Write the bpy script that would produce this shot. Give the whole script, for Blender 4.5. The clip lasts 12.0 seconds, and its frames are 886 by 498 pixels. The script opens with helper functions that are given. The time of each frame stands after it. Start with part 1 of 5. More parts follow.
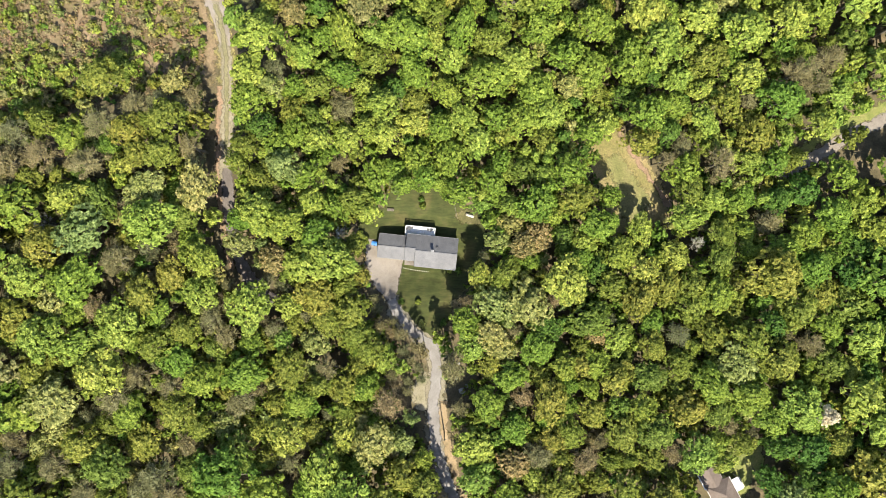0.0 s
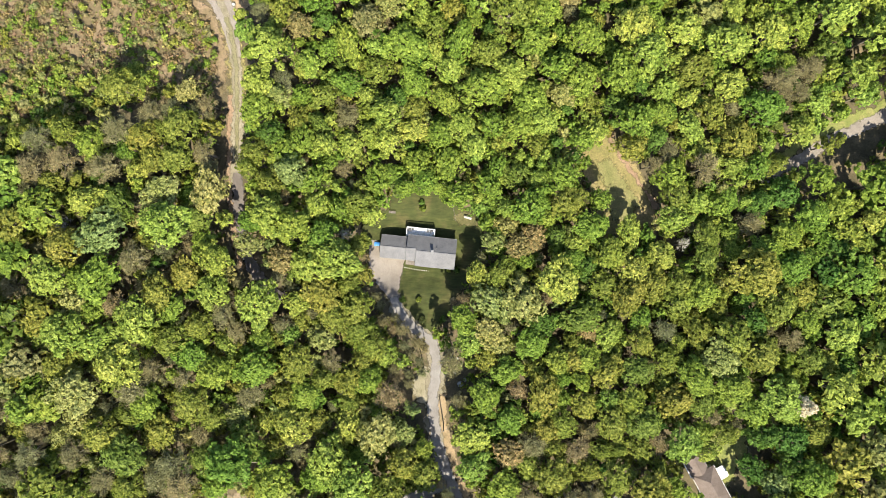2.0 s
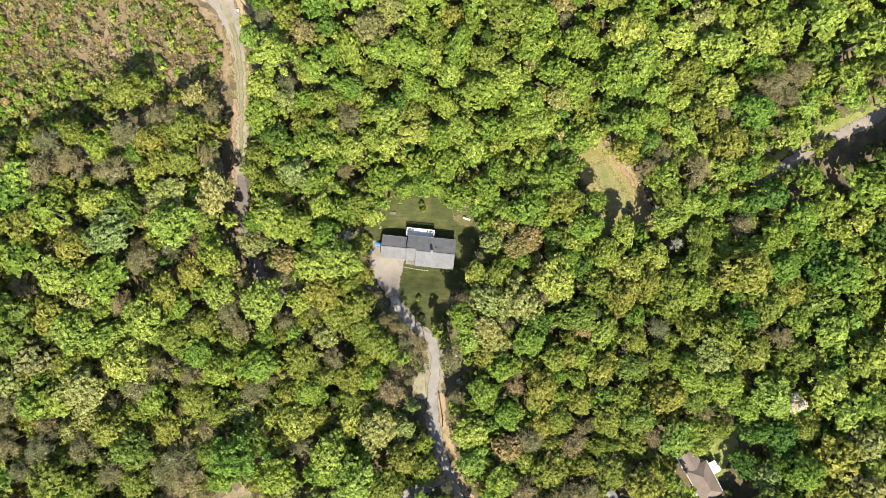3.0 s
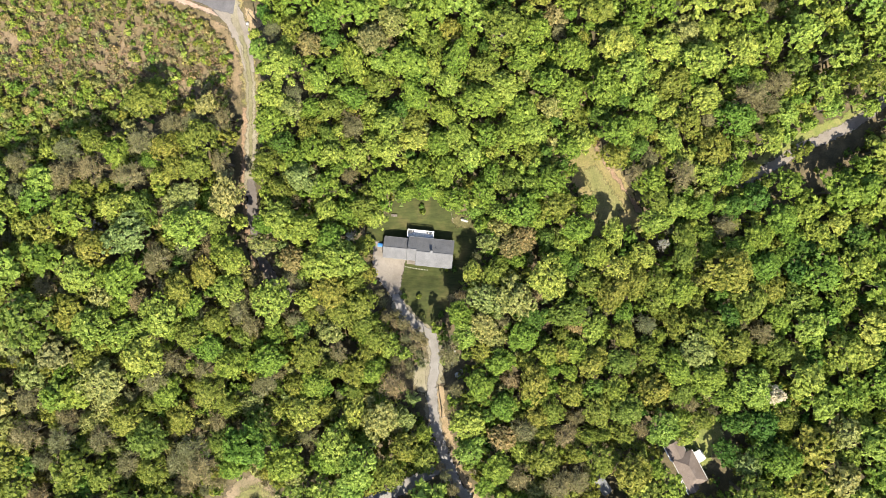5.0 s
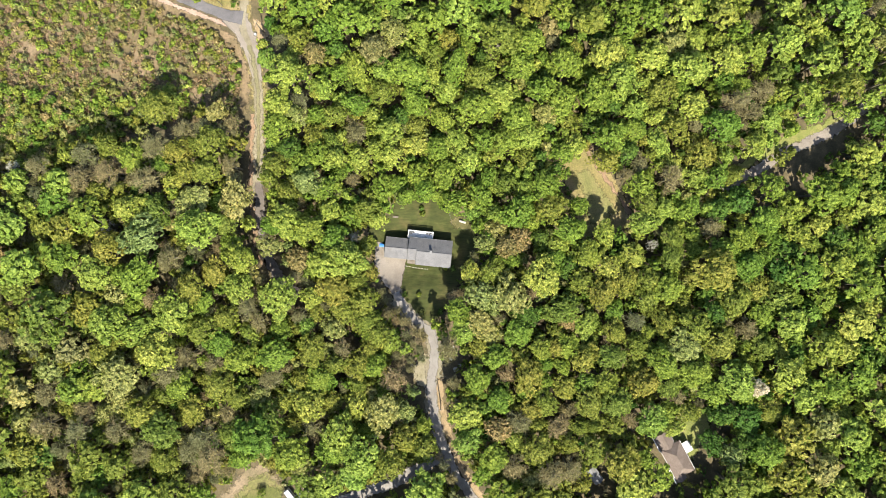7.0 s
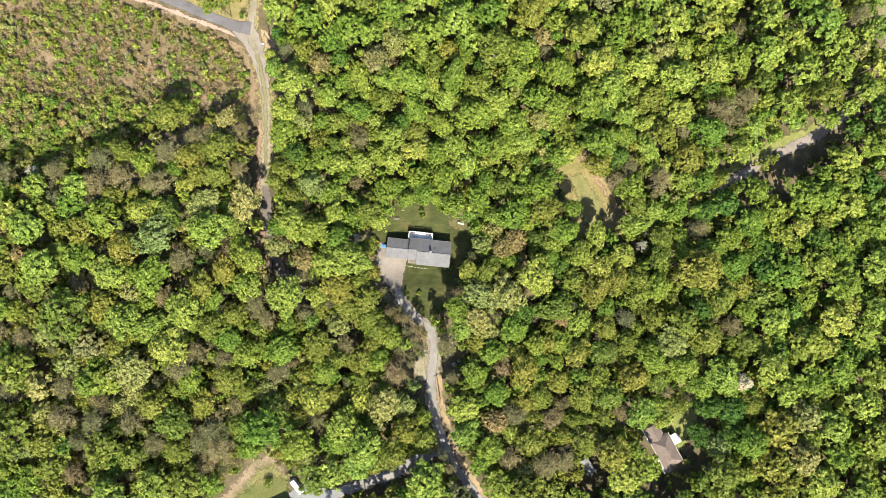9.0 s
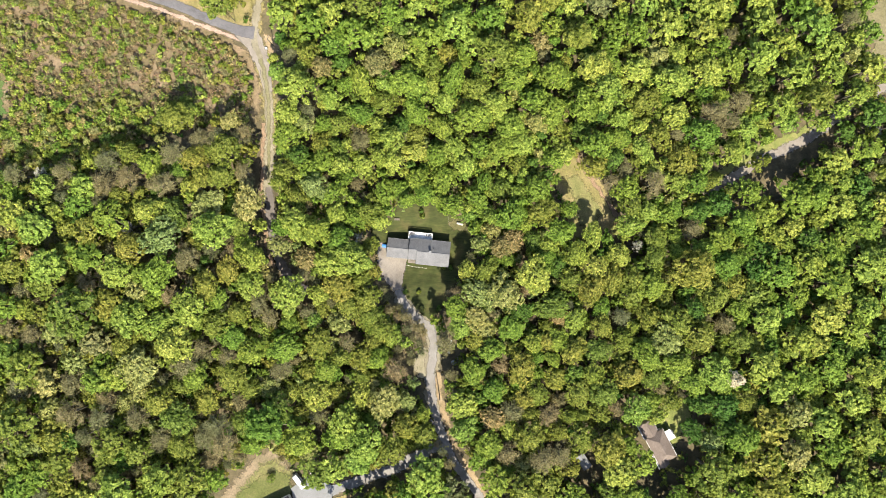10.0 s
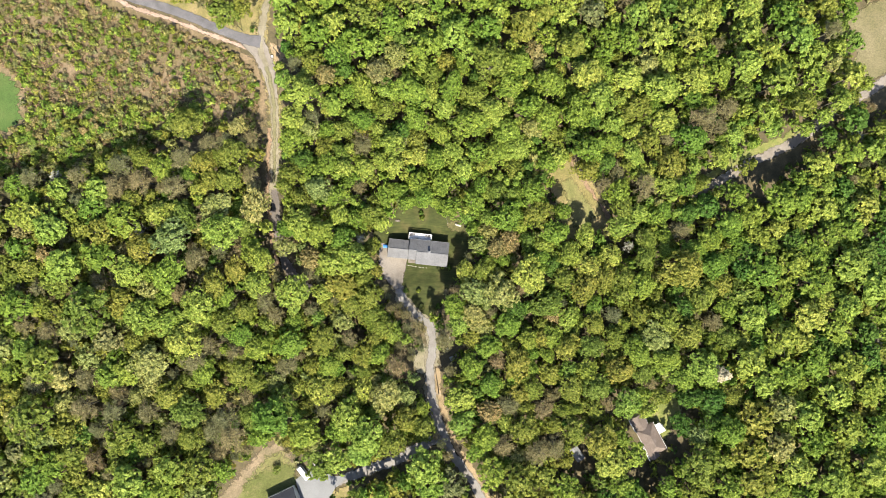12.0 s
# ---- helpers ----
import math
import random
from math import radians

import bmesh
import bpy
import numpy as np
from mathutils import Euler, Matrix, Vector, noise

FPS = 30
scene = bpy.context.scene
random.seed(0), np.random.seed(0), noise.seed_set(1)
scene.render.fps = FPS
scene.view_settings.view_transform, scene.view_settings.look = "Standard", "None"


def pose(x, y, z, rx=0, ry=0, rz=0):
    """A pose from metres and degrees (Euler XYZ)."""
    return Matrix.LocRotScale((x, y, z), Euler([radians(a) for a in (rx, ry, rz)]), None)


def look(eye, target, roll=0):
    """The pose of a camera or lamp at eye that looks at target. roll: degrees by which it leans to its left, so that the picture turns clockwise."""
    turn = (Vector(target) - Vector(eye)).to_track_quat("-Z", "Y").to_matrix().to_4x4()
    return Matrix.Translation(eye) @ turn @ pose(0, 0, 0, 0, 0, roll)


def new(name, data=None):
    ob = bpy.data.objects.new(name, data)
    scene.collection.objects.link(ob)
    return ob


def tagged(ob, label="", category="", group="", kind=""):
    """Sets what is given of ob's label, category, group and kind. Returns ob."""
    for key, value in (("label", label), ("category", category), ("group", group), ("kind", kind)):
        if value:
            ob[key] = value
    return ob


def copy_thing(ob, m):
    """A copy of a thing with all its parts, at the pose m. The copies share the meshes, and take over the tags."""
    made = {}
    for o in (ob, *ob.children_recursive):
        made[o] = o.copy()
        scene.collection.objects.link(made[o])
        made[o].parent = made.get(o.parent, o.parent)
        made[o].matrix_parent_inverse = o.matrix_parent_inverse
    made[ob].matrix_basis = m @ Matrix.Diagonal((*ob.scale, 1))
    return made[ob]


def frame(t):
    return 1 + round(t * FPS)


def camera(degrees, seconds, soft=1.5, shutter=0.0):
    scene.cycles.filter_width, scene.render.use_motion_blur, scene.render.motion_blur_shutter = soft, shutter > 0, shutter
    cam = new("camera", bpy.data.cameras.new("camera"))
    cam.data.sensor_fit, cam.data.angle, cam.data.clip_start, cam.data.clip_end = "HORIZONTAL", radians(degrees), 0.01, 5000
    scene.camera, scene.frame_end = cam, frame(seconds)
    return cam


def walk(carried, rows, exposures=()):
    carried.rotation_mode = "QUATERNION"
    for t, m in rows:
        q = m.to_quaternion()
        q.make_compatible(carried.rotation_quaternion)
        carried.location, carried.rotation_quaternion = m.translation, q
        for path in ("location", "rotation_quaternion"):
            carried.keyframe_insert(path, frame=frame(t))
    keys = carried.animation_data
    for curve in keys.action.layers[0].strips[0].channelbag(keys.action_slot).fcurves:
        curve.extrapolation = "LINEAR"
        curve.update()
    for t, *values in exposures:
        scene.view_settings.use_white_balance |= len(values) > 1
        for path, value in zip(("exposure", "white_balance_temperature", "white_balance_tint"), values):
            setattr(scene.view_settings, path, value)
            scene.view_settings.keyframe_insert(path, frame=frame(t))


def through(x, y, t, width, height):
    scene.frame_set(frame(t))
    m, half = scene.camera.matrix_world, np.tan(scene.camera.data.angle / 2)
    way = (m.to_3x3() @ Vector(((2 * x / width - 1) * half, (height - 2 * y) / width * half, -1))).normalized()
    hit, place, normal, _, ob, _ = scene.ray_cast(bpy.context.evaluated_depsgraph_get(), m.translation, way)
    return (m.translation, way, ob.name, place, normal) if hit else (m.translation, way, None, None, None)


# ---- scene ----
cam = camera(61.7, 12.0, soft=0.8)
METRES, EYE, TILT, LEAN, TURN = 60.0, 194.0, -90.0, 0.0, 0.0
ROWS = [
    (0.0, 0.0, 0.0, 0.0, -0.0, 0.0, -0.0),
    (0.5, 0.0015, -0.041, 0.0003, 0.02, 0.01, 0.02),
    (1.0, 0.0027, -0.0821, -0.0001, 0.02, 0.02, 0.01),
    (1.5, 0.0041, -0.1234, 0.0002, 0.03, 0.02, 0.02),
    (2.0, 0.0056, -0.1644, 0.0004, 0.04, 0.02, 0.01),
    (2.5, 0.0069, -0.2056, 0.0011, 0.03, 0.01, 0.01),
    (3.0, 0.0083, -0.2466, 0.0007, 0.03, 0.03, 0.02),
    (5.0, 0.0157, -0.4277, 0.0071, 0.07, -0.04, 0.07),
    (5.5, 0.0173, -0.4689, 0.0074, 0.07, -0.04, 0.06),
    (6.0, 0.0189, -0.5099, 0.0078, 0.08, -0.05, 0.06),
    (6.5, 0.0201, -0.5509, 0.0085, 0.07, -0.06, 0.04),
    (7.0, 0.0215, -0.592, 0.0096, 0.08, -0.07, 0.05),
    (9.0, 0.0256, -0.7598, 0.0093, 0.07, -0.03, 0.03),
    (9.5, 0.0267, -0.8007, 0.01, 0.06, -0.05, 0.03),
    (10.0, 0.0278, -0.8418, 0.0098, 0.05, -0.04, -0.0),
    (10.5, 0.0291, -0.8828, 0.0099, 0.05, -0.03, -0.01),
    (11.0, 0.0306, -0.9237, 0.0104, 0.05, -0.04, 0.01),
    (11.5, 0.0312, -0.965, 0.0107, 0.03, -0.04, -0.02),
    (12.0, 0.0321, -0.9993, 0.0098, 0.02, -0.01, -0.01),
]
walk(cam, [(t, pose(0, 0, EYE, TILT, LEAN, TURN) @ pose(METRES * x, METRES * y, METRES * z, 90 + pitch, roll, yaw)) for t, x, y, z, yaw, pitch, roll in ROWS])

# terrain begin
HILLS = np.array([
    (-6, 0, 0.0), (-5, 14, 0.0), (2, -14, 0.4), (-4, -38, 3.5), (2, -60, 6.5), (-57, 35, 13.0), (-52, 0, 13.0),
    (-62, 78, 12.0), (-112, 60, 12.0), (-110, 0, 12.5), (-100, -62, 10.0), (-45, -76, 6.0), (52, 18, 3.5),
    (95, 22, 3.5), (142, 50, 3.0), (10, 62, 7.5), (80, 72, 5.5), (66, -60, 7.0), (120, -30, 4.0), (132, -76, 6.0),
    (-28, 20, 6.0), (-30, -30, 6.0), (30, -30, 4.0), (20, 25, 2.5)])


def ground_z(x, y):
    """The height of the ground at x, y (numbers or arrays)."""
    x, y = np.asarray(x, float), np.asarray(y, float)
    d2 = (x[..., None] - HILLS[:, 0]) ** 2 + (y[..., None] - HILLS[:, 1]) ** 2
    k = np.exp(-d2 / (2 * 19.0 ** 2)) + 1e-4 * np.exp(-d2 / (2 * 90.0 ** 2)) + 1e-12
    z = (k * HILLS[:, 2]).sum(-1) / k.sum(-1)
    pad = np.exp(-(((x + 5) / 13) ** 6 + ((y - 0) / 10) ** 6))
    return z * (1 - pad) + 0.0 * pad + 0.12 * np.sin(x * 0.31 + 1.3 * np.sin(y * 0.17)) * np.sin(y * 0.27) * (1 - pad)
# terrain end

# ---- world, sun, exposure ----
SUN_UP, SUN_EAST = 52.5, 9.0
world = bpy.data.worlds.new("sky")
scene.world = world
world.use_nodes = True
sky = world.node_tree.nodes.new("ShaderNodeTexSky")
sky.sky_type, sky.sun_disc = "NISHITA", False
sky.sun_elevation, sky.sun_rotation = radians(SUN_UP), radians(180 - SUN_EAST)
background = world.node_tree.nodes["Background"]
background.inputs["Strength"].default_value = 0.12
world.node_tree.links.new(sky.outputs["Color"], background.inputs["Color"])
sun = new("sun", bpy.data.lights.new("sun", "SUN"))
sun.data.energy, sun.data.angle, sun.data.color = 4.7, radians(0.5), (1.0, 0.935, 0.78)
sun.matrix_world = look((100 / math.tan(radians(SUN_UP)) * math.sin(radians(SUN_EAST)), -100 / math.tan(radians(SUN_UP)) * math.cos(radians(SUN_EAST)), 100), (0, 0, 0))
scene.view_settings.exposure = 1.88


# ---- materials ----
def nodes_of(name, rough=0.9, metal=0.0, spec=0.2):
    m = bpy.data.materials.new(name)
    m.use_nodes = True
    tree = m.node_tree
    shader = tree.nodes["Principled BSDF"]
    shader.inputs["Roughness"].default_value = rough
    shader.inputs["Metallic"].default_value = metal
    shader.inputs["Specular IOR Level"].default_value = spec
    return m, tree, shader


def noise_node(tree, scale, detail=4.0, rough=0.6, stretch=None):
    place = tree.nodes.new("ShaderNodeNewGeometry")
    tex = tree.nodes.new("ShaderNodeTexNoise")
    tex.inputs["Scale"].default_value, tex.inputs["Detail"].default_value = scale, detail
    tex.inputs["Roughness"].default_value = rough
    src = place.outputs["Position"]
    if stretch:
        turn = tree.nodes.new("ShaderNodeMapping")
        turn.inputs["Scale"].default_value = stretch
        tree.links.new(src, turn.inputs["Vector"])
        src = turn.outputs["Vector"]
    tree.links.new(src, tex.inputs["Vector"])
    return tex.outputs["Fac"]


def ramp(tree, fac, stops):
    r = tree.nodes.new("ShaderNodeValToRGB")
    while len(r.color_ramp.elements) < len(stops):
        r.color_ramp.elements.new(0.5)
    for e, (p, c) in zip(r.color_ramp.elements, stops):
        e.position, e.color = p, (*c, 1)
    tree.links.new(fac, r.inputs["Fac"])
    return r.outputs["Color"]


def blend(tree, fac, a, b, mode="MIX"):
    n = tree.nodes.new("ShaderNodeMix")
    n.data_type, n.blend_type = "RGBA", mode
    for value, slot in ((fac, n.inputs[0]), (a, n.inputs[6]), (b, n.inputs[7])):
        if isinstance(value, (int, float)):
            slot.default_value = value
        elif isinstance(value, tuple):
            slot.default_value = (*value, 1)
        else:
            tree.links.new(value, slot)
    return n.outputs[2]


def sums(tree, kind, a, b):
    n = tree.nodes.new("ShaderNodeMath")
    n.operation = kind
    for value, slot in ((a, n.inputs[0]), (b, n.inputs[1])):
        if isinstance(value, (int, float)):
            slot.default_value = value
        else:
            tree.links.new(value, slot)
    return n.outputs[0]


def surface(name, low, mid, high, big=0.2, small=4.0, rough=0.9, bump=0.3, metal=0.0, spec=0.2, stretch=None, depth=0.05, soft=0.0):
    """A matt surface with broad patches, fine grain and relief; soft: how many metres it takes to thin out towards the rim of its mesh."""
    m, tree, shader = nodes_of(name, rough, metal, spec)
    broad = ramp(tree, noise_node(tree, big, 5, 0.65), [(0.3, low), (0.5, mid), (0.7, high)])
    grain = ramp(tree, noise_node(tree, small, 3, 0.7, stretch), [(0.25, (0.55, 0.55, 0.55)), (0.75, (1.35, 1.35, 1.35))])
    tree.links.new(blend(tree, 1.0, broad, grain, "MULTIPLY"), shader.inputs["Base Color"])
    if bump:
        b = tree.nodes.new("ShaderNodeBump")
        b.inputs["Strength"].default_value, b.inputs["Distance"].default_value = bump, depth
        tree.links.new(noise_node(tree, small, 4, 0.7, stretch), b.inputs["Height"])
        tree.links.new(b.outputs["Normal"], shader.inputs["Normal"])
    if soft:
        rim = tree.nodes.new("ShaderNodeAttribute")
        rim.attribute_name = "rim"
        inward = sums(tree, "DIVIDE", rim.outputs["Fac"], soft)
        patchy = sums(tree, "MULTIPLY", sums(tree, "SUBTRACT", noise_node(tree, 0.9, 5, 0.7), 0.5), 3.2)
        cover = ramp(tree, sums(tree, "ADD", inward, patchy), [(0.25, (0, 0, 0)), (0.8, (1, 1, 1))])
        tree.links.new(cover, shader.inputs["Alpha"])
    return m


def foliage(name, dark, light, through=0.54, grain=1.0):
    """Leaves: tinted tree by tree and leaf by leaf, with some light shining through; shaded gaps and lit sprays are put
    into the colour.
    """
    m, tree, shader = nodes_of(name, 0.65, 0.0, 0.12)
    info = tree.nodes.new("ShaderNodeObjectInfo")
    leaf = tree.nodes.new("ShaderNodeNewGeometry")
    tone = tree.nodes.new("ShaderNodeAttribute")
    tone.attribute_name = "tone"
    own = sums(tree, "FRACT", sums(tree, "ADD", info.outputs["Random"], tone.outputs["Fac"]), 0.0)
    base = ramp(tree, noise_node(tree, 0.3, 3, 0.6), [(0.36, dark), (0.62, light)])
    each = ramp(tree, own, [(0.0, (0.74, 0.9, 0.88)), (0.22, (0.92, 0.99, 0.92)), (0.55, (1.02, 1.01, 0.97)), (0.82, (1.14, 1.06, 1.02)), (1.0, (1.32, 1.11, 1.18))])
    jitter = ramp(tree, leaf.outputs["Random Per Island"], [(0.0, (0.7, 0.74, 0.7)), (0.6, (1.0, 1.0, 1.0)), (1.0, (1.3, 1.24, 1.3))])
    color = blend(tree, 1.0, blend(tree, 1.0, base, each, "MULTIPLY"), jitter, "MULTIPLY")
    # small flecks darkened in the colour, as shade in gaps between leaves
    fine = ramp(tree, noise_node(tree, 3.6, 3, 0.7), [(0.34, (0.55, 0.6, 0.58)), (0.5, (1.0, 1.0, 1.0)), (0.66, (1.24, 1.2, 1.18))])
    color = blend(tree, grain, color, fine, "MULTIPLY")
    # broader light and dark tones, painted as lit sprays and shaded creases
    spray = noise_node(tree, 1.4, 2, 0.6)
    color = blend(tree, grain, color, ramp(tree, spray, [(0.36, (0.48, 0.54, 0.5)), (0.5, (1.0, 1.0, 1.0)), (0.64, (1.32, 1.28, 1.24))]), "MULTIPLY")
    tree.links.new(color, shader.inputs["Base Color"])
    glow = tree.nodes.new("ShaderNodeBsdfTranslucent")
    tree.links.new(color, glow.inputs["Color"])
    mix = tree.nodes.new("ShaderNodeMixShader")
    mix.inputs[0].default_value = through
    tree.links.new(shader.outputs[0], mix.inputs[1])
    tree.links.new(glow.outputs[0], mix.inputs[2])
    tree.links.new(mix.outputs[0], tree.nodes["Material Output"].inputs["Surface"])
    return m


LITTER = surface("leaf_litter", (0.036, 0.031, 0.016), (0.066, 0.054, 0.029), (0.112, 0.085, 0.048), 0.25, 3.0, bump=0.6)
LAWN = surface("lawn_grass", (0.02, 0.026, 0.006), (0.031, 0.036, 0.009), (0.052, 0.046, 0.016), 0.22, 1.3, bump=0.4, stretch=(0.22, 1.1, 1), soft=1.2)
THIN_LAWN = surface("thin_dry_lawn", (0.04, 0.042, 0.012), (0.064, 0.058, 0.023), (0.1, 0.084, 0.044), 0.5, 3.0, bump=0.4, soft=1.0)
GREEN_LAWN = surface("green_grass", (0.03, 0.056, 0.012), (0.042, 0.07, 0.016), (0.058, 0.08, 0.021), 0.15, 3.0, bump=0.4, soft=1.6)
DRY = surface("dry_grass", (0.09, 0.088, 0.027), (0.135, 0.113, 0.045), (0.18, 0.137, 0.07), 0.16, 2.5, bump=0.4, soft=1.3)
FIELD = surface("dry_field", (0.078, 0.072, 0.032), (0.108, 0.094, 0.05), (0.142, 0.12, 0.07), 0.12, 2.0, bump=0.5, soft=1.2)
ORANGE = surface("orange_dirt", (0.125, 0.095, 0.05), (0.185, 0.135, 0.078), (0.235, 0.175, 0.11), 0.25, 3.0, bump=0.5, soft=1.0)
ROUGH_LAWN = surface("rough_lawn", (0.05, 0.058, 0.014), (0.068, 0.073, 0.021), (0.1, 0.088, 0.036), 0.2, 2.0, bump=0.4, soft=1.5)
CUT = surface("cutover_soil", (0.07, 0.056, 0.026), (0.106, 0.079, 0.043), (0.16, 0.113, 0.072), 0.14, 1.6, bump=0.6, soft=1.5)
GRAVEL = surface("gravel", (0.11, 0.099, 0.089), (0.146, 0.134, 0.124), (0.177, 0.166, 0.156), 0.2, 9.0, bump=0.4, soft=0.7)
PALE_GRAVEL = surface("sandy_gravel", (0.116, 0.098, 0.081), (0.146, 0.126, 0.107), (0.168, 0.147, 0.128), 0.25, 9.0, bump=0.4, soft=0.8)
TRACK_GRASS = surface("thin_track_grass", (0.08, 0.076, 0.036), (0.108, 0.098, 0.052), (0.138, 0.122, 0.072), 0.3, 3.0, bump=0.4, soft=0.5)
VERGE = surface("verge_grass", (0.075, 0.092, 0.022), (0.112, 0.12, 0.034), (0.155, 0.14, 0.056), 0.3, 2.5, bump=0.5, soft=1.2)
DIRT = surface("tan_dirt", (0.098, 0.086, 0.054), (0.134, 0.116, 0.08), (0.168, 0.148, 0.108), 0.2, 3.5, bump=0.4, soft=0.9)
RED = surface("red_clay", (0.1, 0.075, 0.042), (0.15, 0.1, 0.063), (0.2, 0.135, 0.09), 0.3, 3.0, bump=0.5, soft=0.8)
TURN_DIRT = surface("tan_turnout_dirt", (0.112, 0.102, 0.06), (0.15, 0.132, 0.088), (0.182, 0.162, 0.118), 0.3, 4.0, bump=0.4, soft=2.2)
SLOPE = surface("clay_slope_soil", (0.082, 0.072, 0.038), (0.122, 0.095, 0.058), (0.168, 0.126, 0.084), 0.22, 2.5, bump=0.5, soft=2.4)
SLOPE_GRASS = surface("slope_grass", (0.07, 0.075, 0.022), (0.1, 0.095, 0.035), (0.145, 0.12, 0.056), 0.3, 2.0, bump=0.4, soft=3.0)
CLEAR_GRASS = surface("clearing_grass", (0.08, 0.084, 0.028), (0.112, 0.106, 0.04), (0.145, 0.125, 0.056), 0.3, 2.5, bump=0.4, soft=2.0)
PINK = surface("pink_clay", (0.15, 0.105, 0.075), (0.21, 0.15, 0.115), (0.27, 0.205, 0.165), 0.4, 3.0, bump=0.5, soft=0.6)
ASPHALT = surface("worn_asphalt", (0.06, 0.056, 0.058), (0.082, 0.078, 0.082), (0.11, 0.103, 0.106), 0.25, 6.0, bump=0.2, soft=0.35)
WORN_LANE = surface("worn_brown_asphalt", (0.062, 0.052, 0.046), (0.088, 0.075, 0.066), (0.12, 0.102, 0.088), 0.25, 5.0, bump=0.2, soft=0.6)
CONCRETE = surface("concrete", (0.116, 0.116, 0.117), (0.134, 0.134, 0.137), (0.15, 0.15, 0.154), 0.2, 14.0, bump=0.1)
BARK = surface("bark", (0.06, 0.053, 0.036), (0.095, 0.083, 0.06), (0.15, 0.132, 0.1), 0.8, 8.0, bump=0.6)
SHINGLE = surface("grey_shingle", (0.08, 0.079, 0.083), (0.095, 0.094, 0.098), (0.11, 0.109, 0.113), 0.5, 6.0, 0.85, 0.35, stretch=(1, 5, 1))
BROWN_SHINGLE = surface("brown_shingle", (0.085, 0.066, 0.056), (0.105, 0.082, 0.07), (0.125, 0.1, 0.086), 0.5, 6.0, 0.85, 0.35)
DARK_SHINGLE = surface("charcoal_shingle", (0.013, 0.014, 0.018), (0.018, 0.019, 0.024), (0.026, 0.027, 0.032), 0.5, 6.0, 0.8, 0.3)
SIDING = surface("cream_siding", (0.468, 0.451, 0.408), (0.62, 0.6, 0.55), (0.578, 0.561, 0.51), 0.4, 5.0, 0.6, 0.15, stretch=(0.3, 0.3, 9))
WHITE = surface("white_paint", (0.4, 0.4, 0.39), (0.46, 0.46, 0.45), (0.5, 0.5, 0.495), 0.6, 6.0, 0.5, 0.05)
TRIM = surface("grey_trim", (0.1, 0.1, 0.102), (0.125, 0.125, 0.128), (0.15, 0.15, 0.153), 0.6, 6.0, 0.5, 0.05)
DARK = surface("dark_metal", (0.03, 0.03, 0.032), (0.045, 0.045, 0.047), (0.06, 0.06, 0.062), 1.0, 8.0, 0.45, 0.05, spec=0.4)
STONE = surface("pale_stone", (0.2, 0.19, 0.165), (0.27, 0.26, 0.23), (0.34, 0.33, 0.3), 1.2, 8.0, 0.85, 0.4)
WOOD = surface("weathered_wood", (0.07, 0.058, 0.047), (0.1, 0.085, 0.07), (0.135, 0.117, 0.098), 0.8, 9.0, 0.8, 0.3, stretch=(1, 6, 1))
BLUE = surface("blue_tarp", (0.02, 0.09, 0.24), (0.03, 0.125, 0.33), (0.05, 0.16, 0.4), 1.0, 5.0, 0.4, 0.4, spec=0.4)
GLASS, _t, _s = nodes_of("dark_window_glass", 0.05, 0.0, 0.6)
_s.inputs["Base Color"].default_value = (0.03, 0.035, 0.04, 1)
RUBBER = surface("tyre_rubber", (0.015, 0.015, 0.015), (0.02, 0.02, 0.02), (0.03, 0.03, 0.03), 2.0, 9.0, 0.8, 0.1)
LEAVES = {
    "green": foliage("mid_green_leaves", (0.106, 0.158, 0.022), (0.17, 0.226, 0.036), 0.46),
    "bright": foliage("fresh_green_leaves", (0.146, 0.196, 0.031), (0.22, 0.264, 0.052), 0.42),
    "deep": foliage("deep_green_leaves", (0.06, 0.11, 0.018), (0.094, 0.155, 0.028), 0.46),
    "olive": foliage("olive_yellow_leaves", (0.136, 0.162, 0.026), (0.204, 0.222, 0.046)),
    "pale": foliage("pale_sage_leaves", (0.19, 0.21, 0.06), (0.27, 0.283, 0.1)),
    "tan": foliage("tan_budding_leaves", (0.172, 0.158, 0.06), (0.25, 0.218, 0.094)),
    "bloom": foliage("cream_blossom", (0.4, 0.385, 0.25), (0.47, 0.455, 0.32), 0.4, 0.3),
    "bare": foliage("grey_brown_twigs", (0.128, 0.116, 0.054), (0.19, 0.17, 0.084), 0.3, 0.5),
    "straw": foliage("pinkish_dry_brush", (0.175, 0.132, 0.072), (0.25, 0.184, 0.112), 0.55, 0.25),
    "dead": foliage("pale_dead_twigs", (0.22, 0.21, 0.17), (0.32, 0.3, 0.25), 0.05, 0.3),
}


# ---- mesh helpers ----
def mesh_of(name, verts, faces, mats, which=None):
    """A mesh from arrays of triangles or quads, all of one kind."""
    verts, faces = np.asarray(verts, np.float32), np.asarray(faces, np.int32)
    me = bpy.data.meshes.new(name)
    n, k = faces.shape
    me.vertices.add(len(verts)), me.loops.add(n * k), me.polygons.add(n)
    me.vertices.foreach_set("co", verts.ravel())
    me.loops.foreach_set("vertex_index", faces.ravel())
    me.polygons.foreach_set("loop_start", np.arange(0, n * k, k, dtype=np.int32))
    me.polygons.foreach_set("loop_total", np.full(n, k, np.int32))
    if which is not None:
        me.polygons.foreach_set("material_index", np.asarray(which, np.int32))
    for m in mats:
        me.materials.append(m)
    me.update(calc_edges=True)
    return me


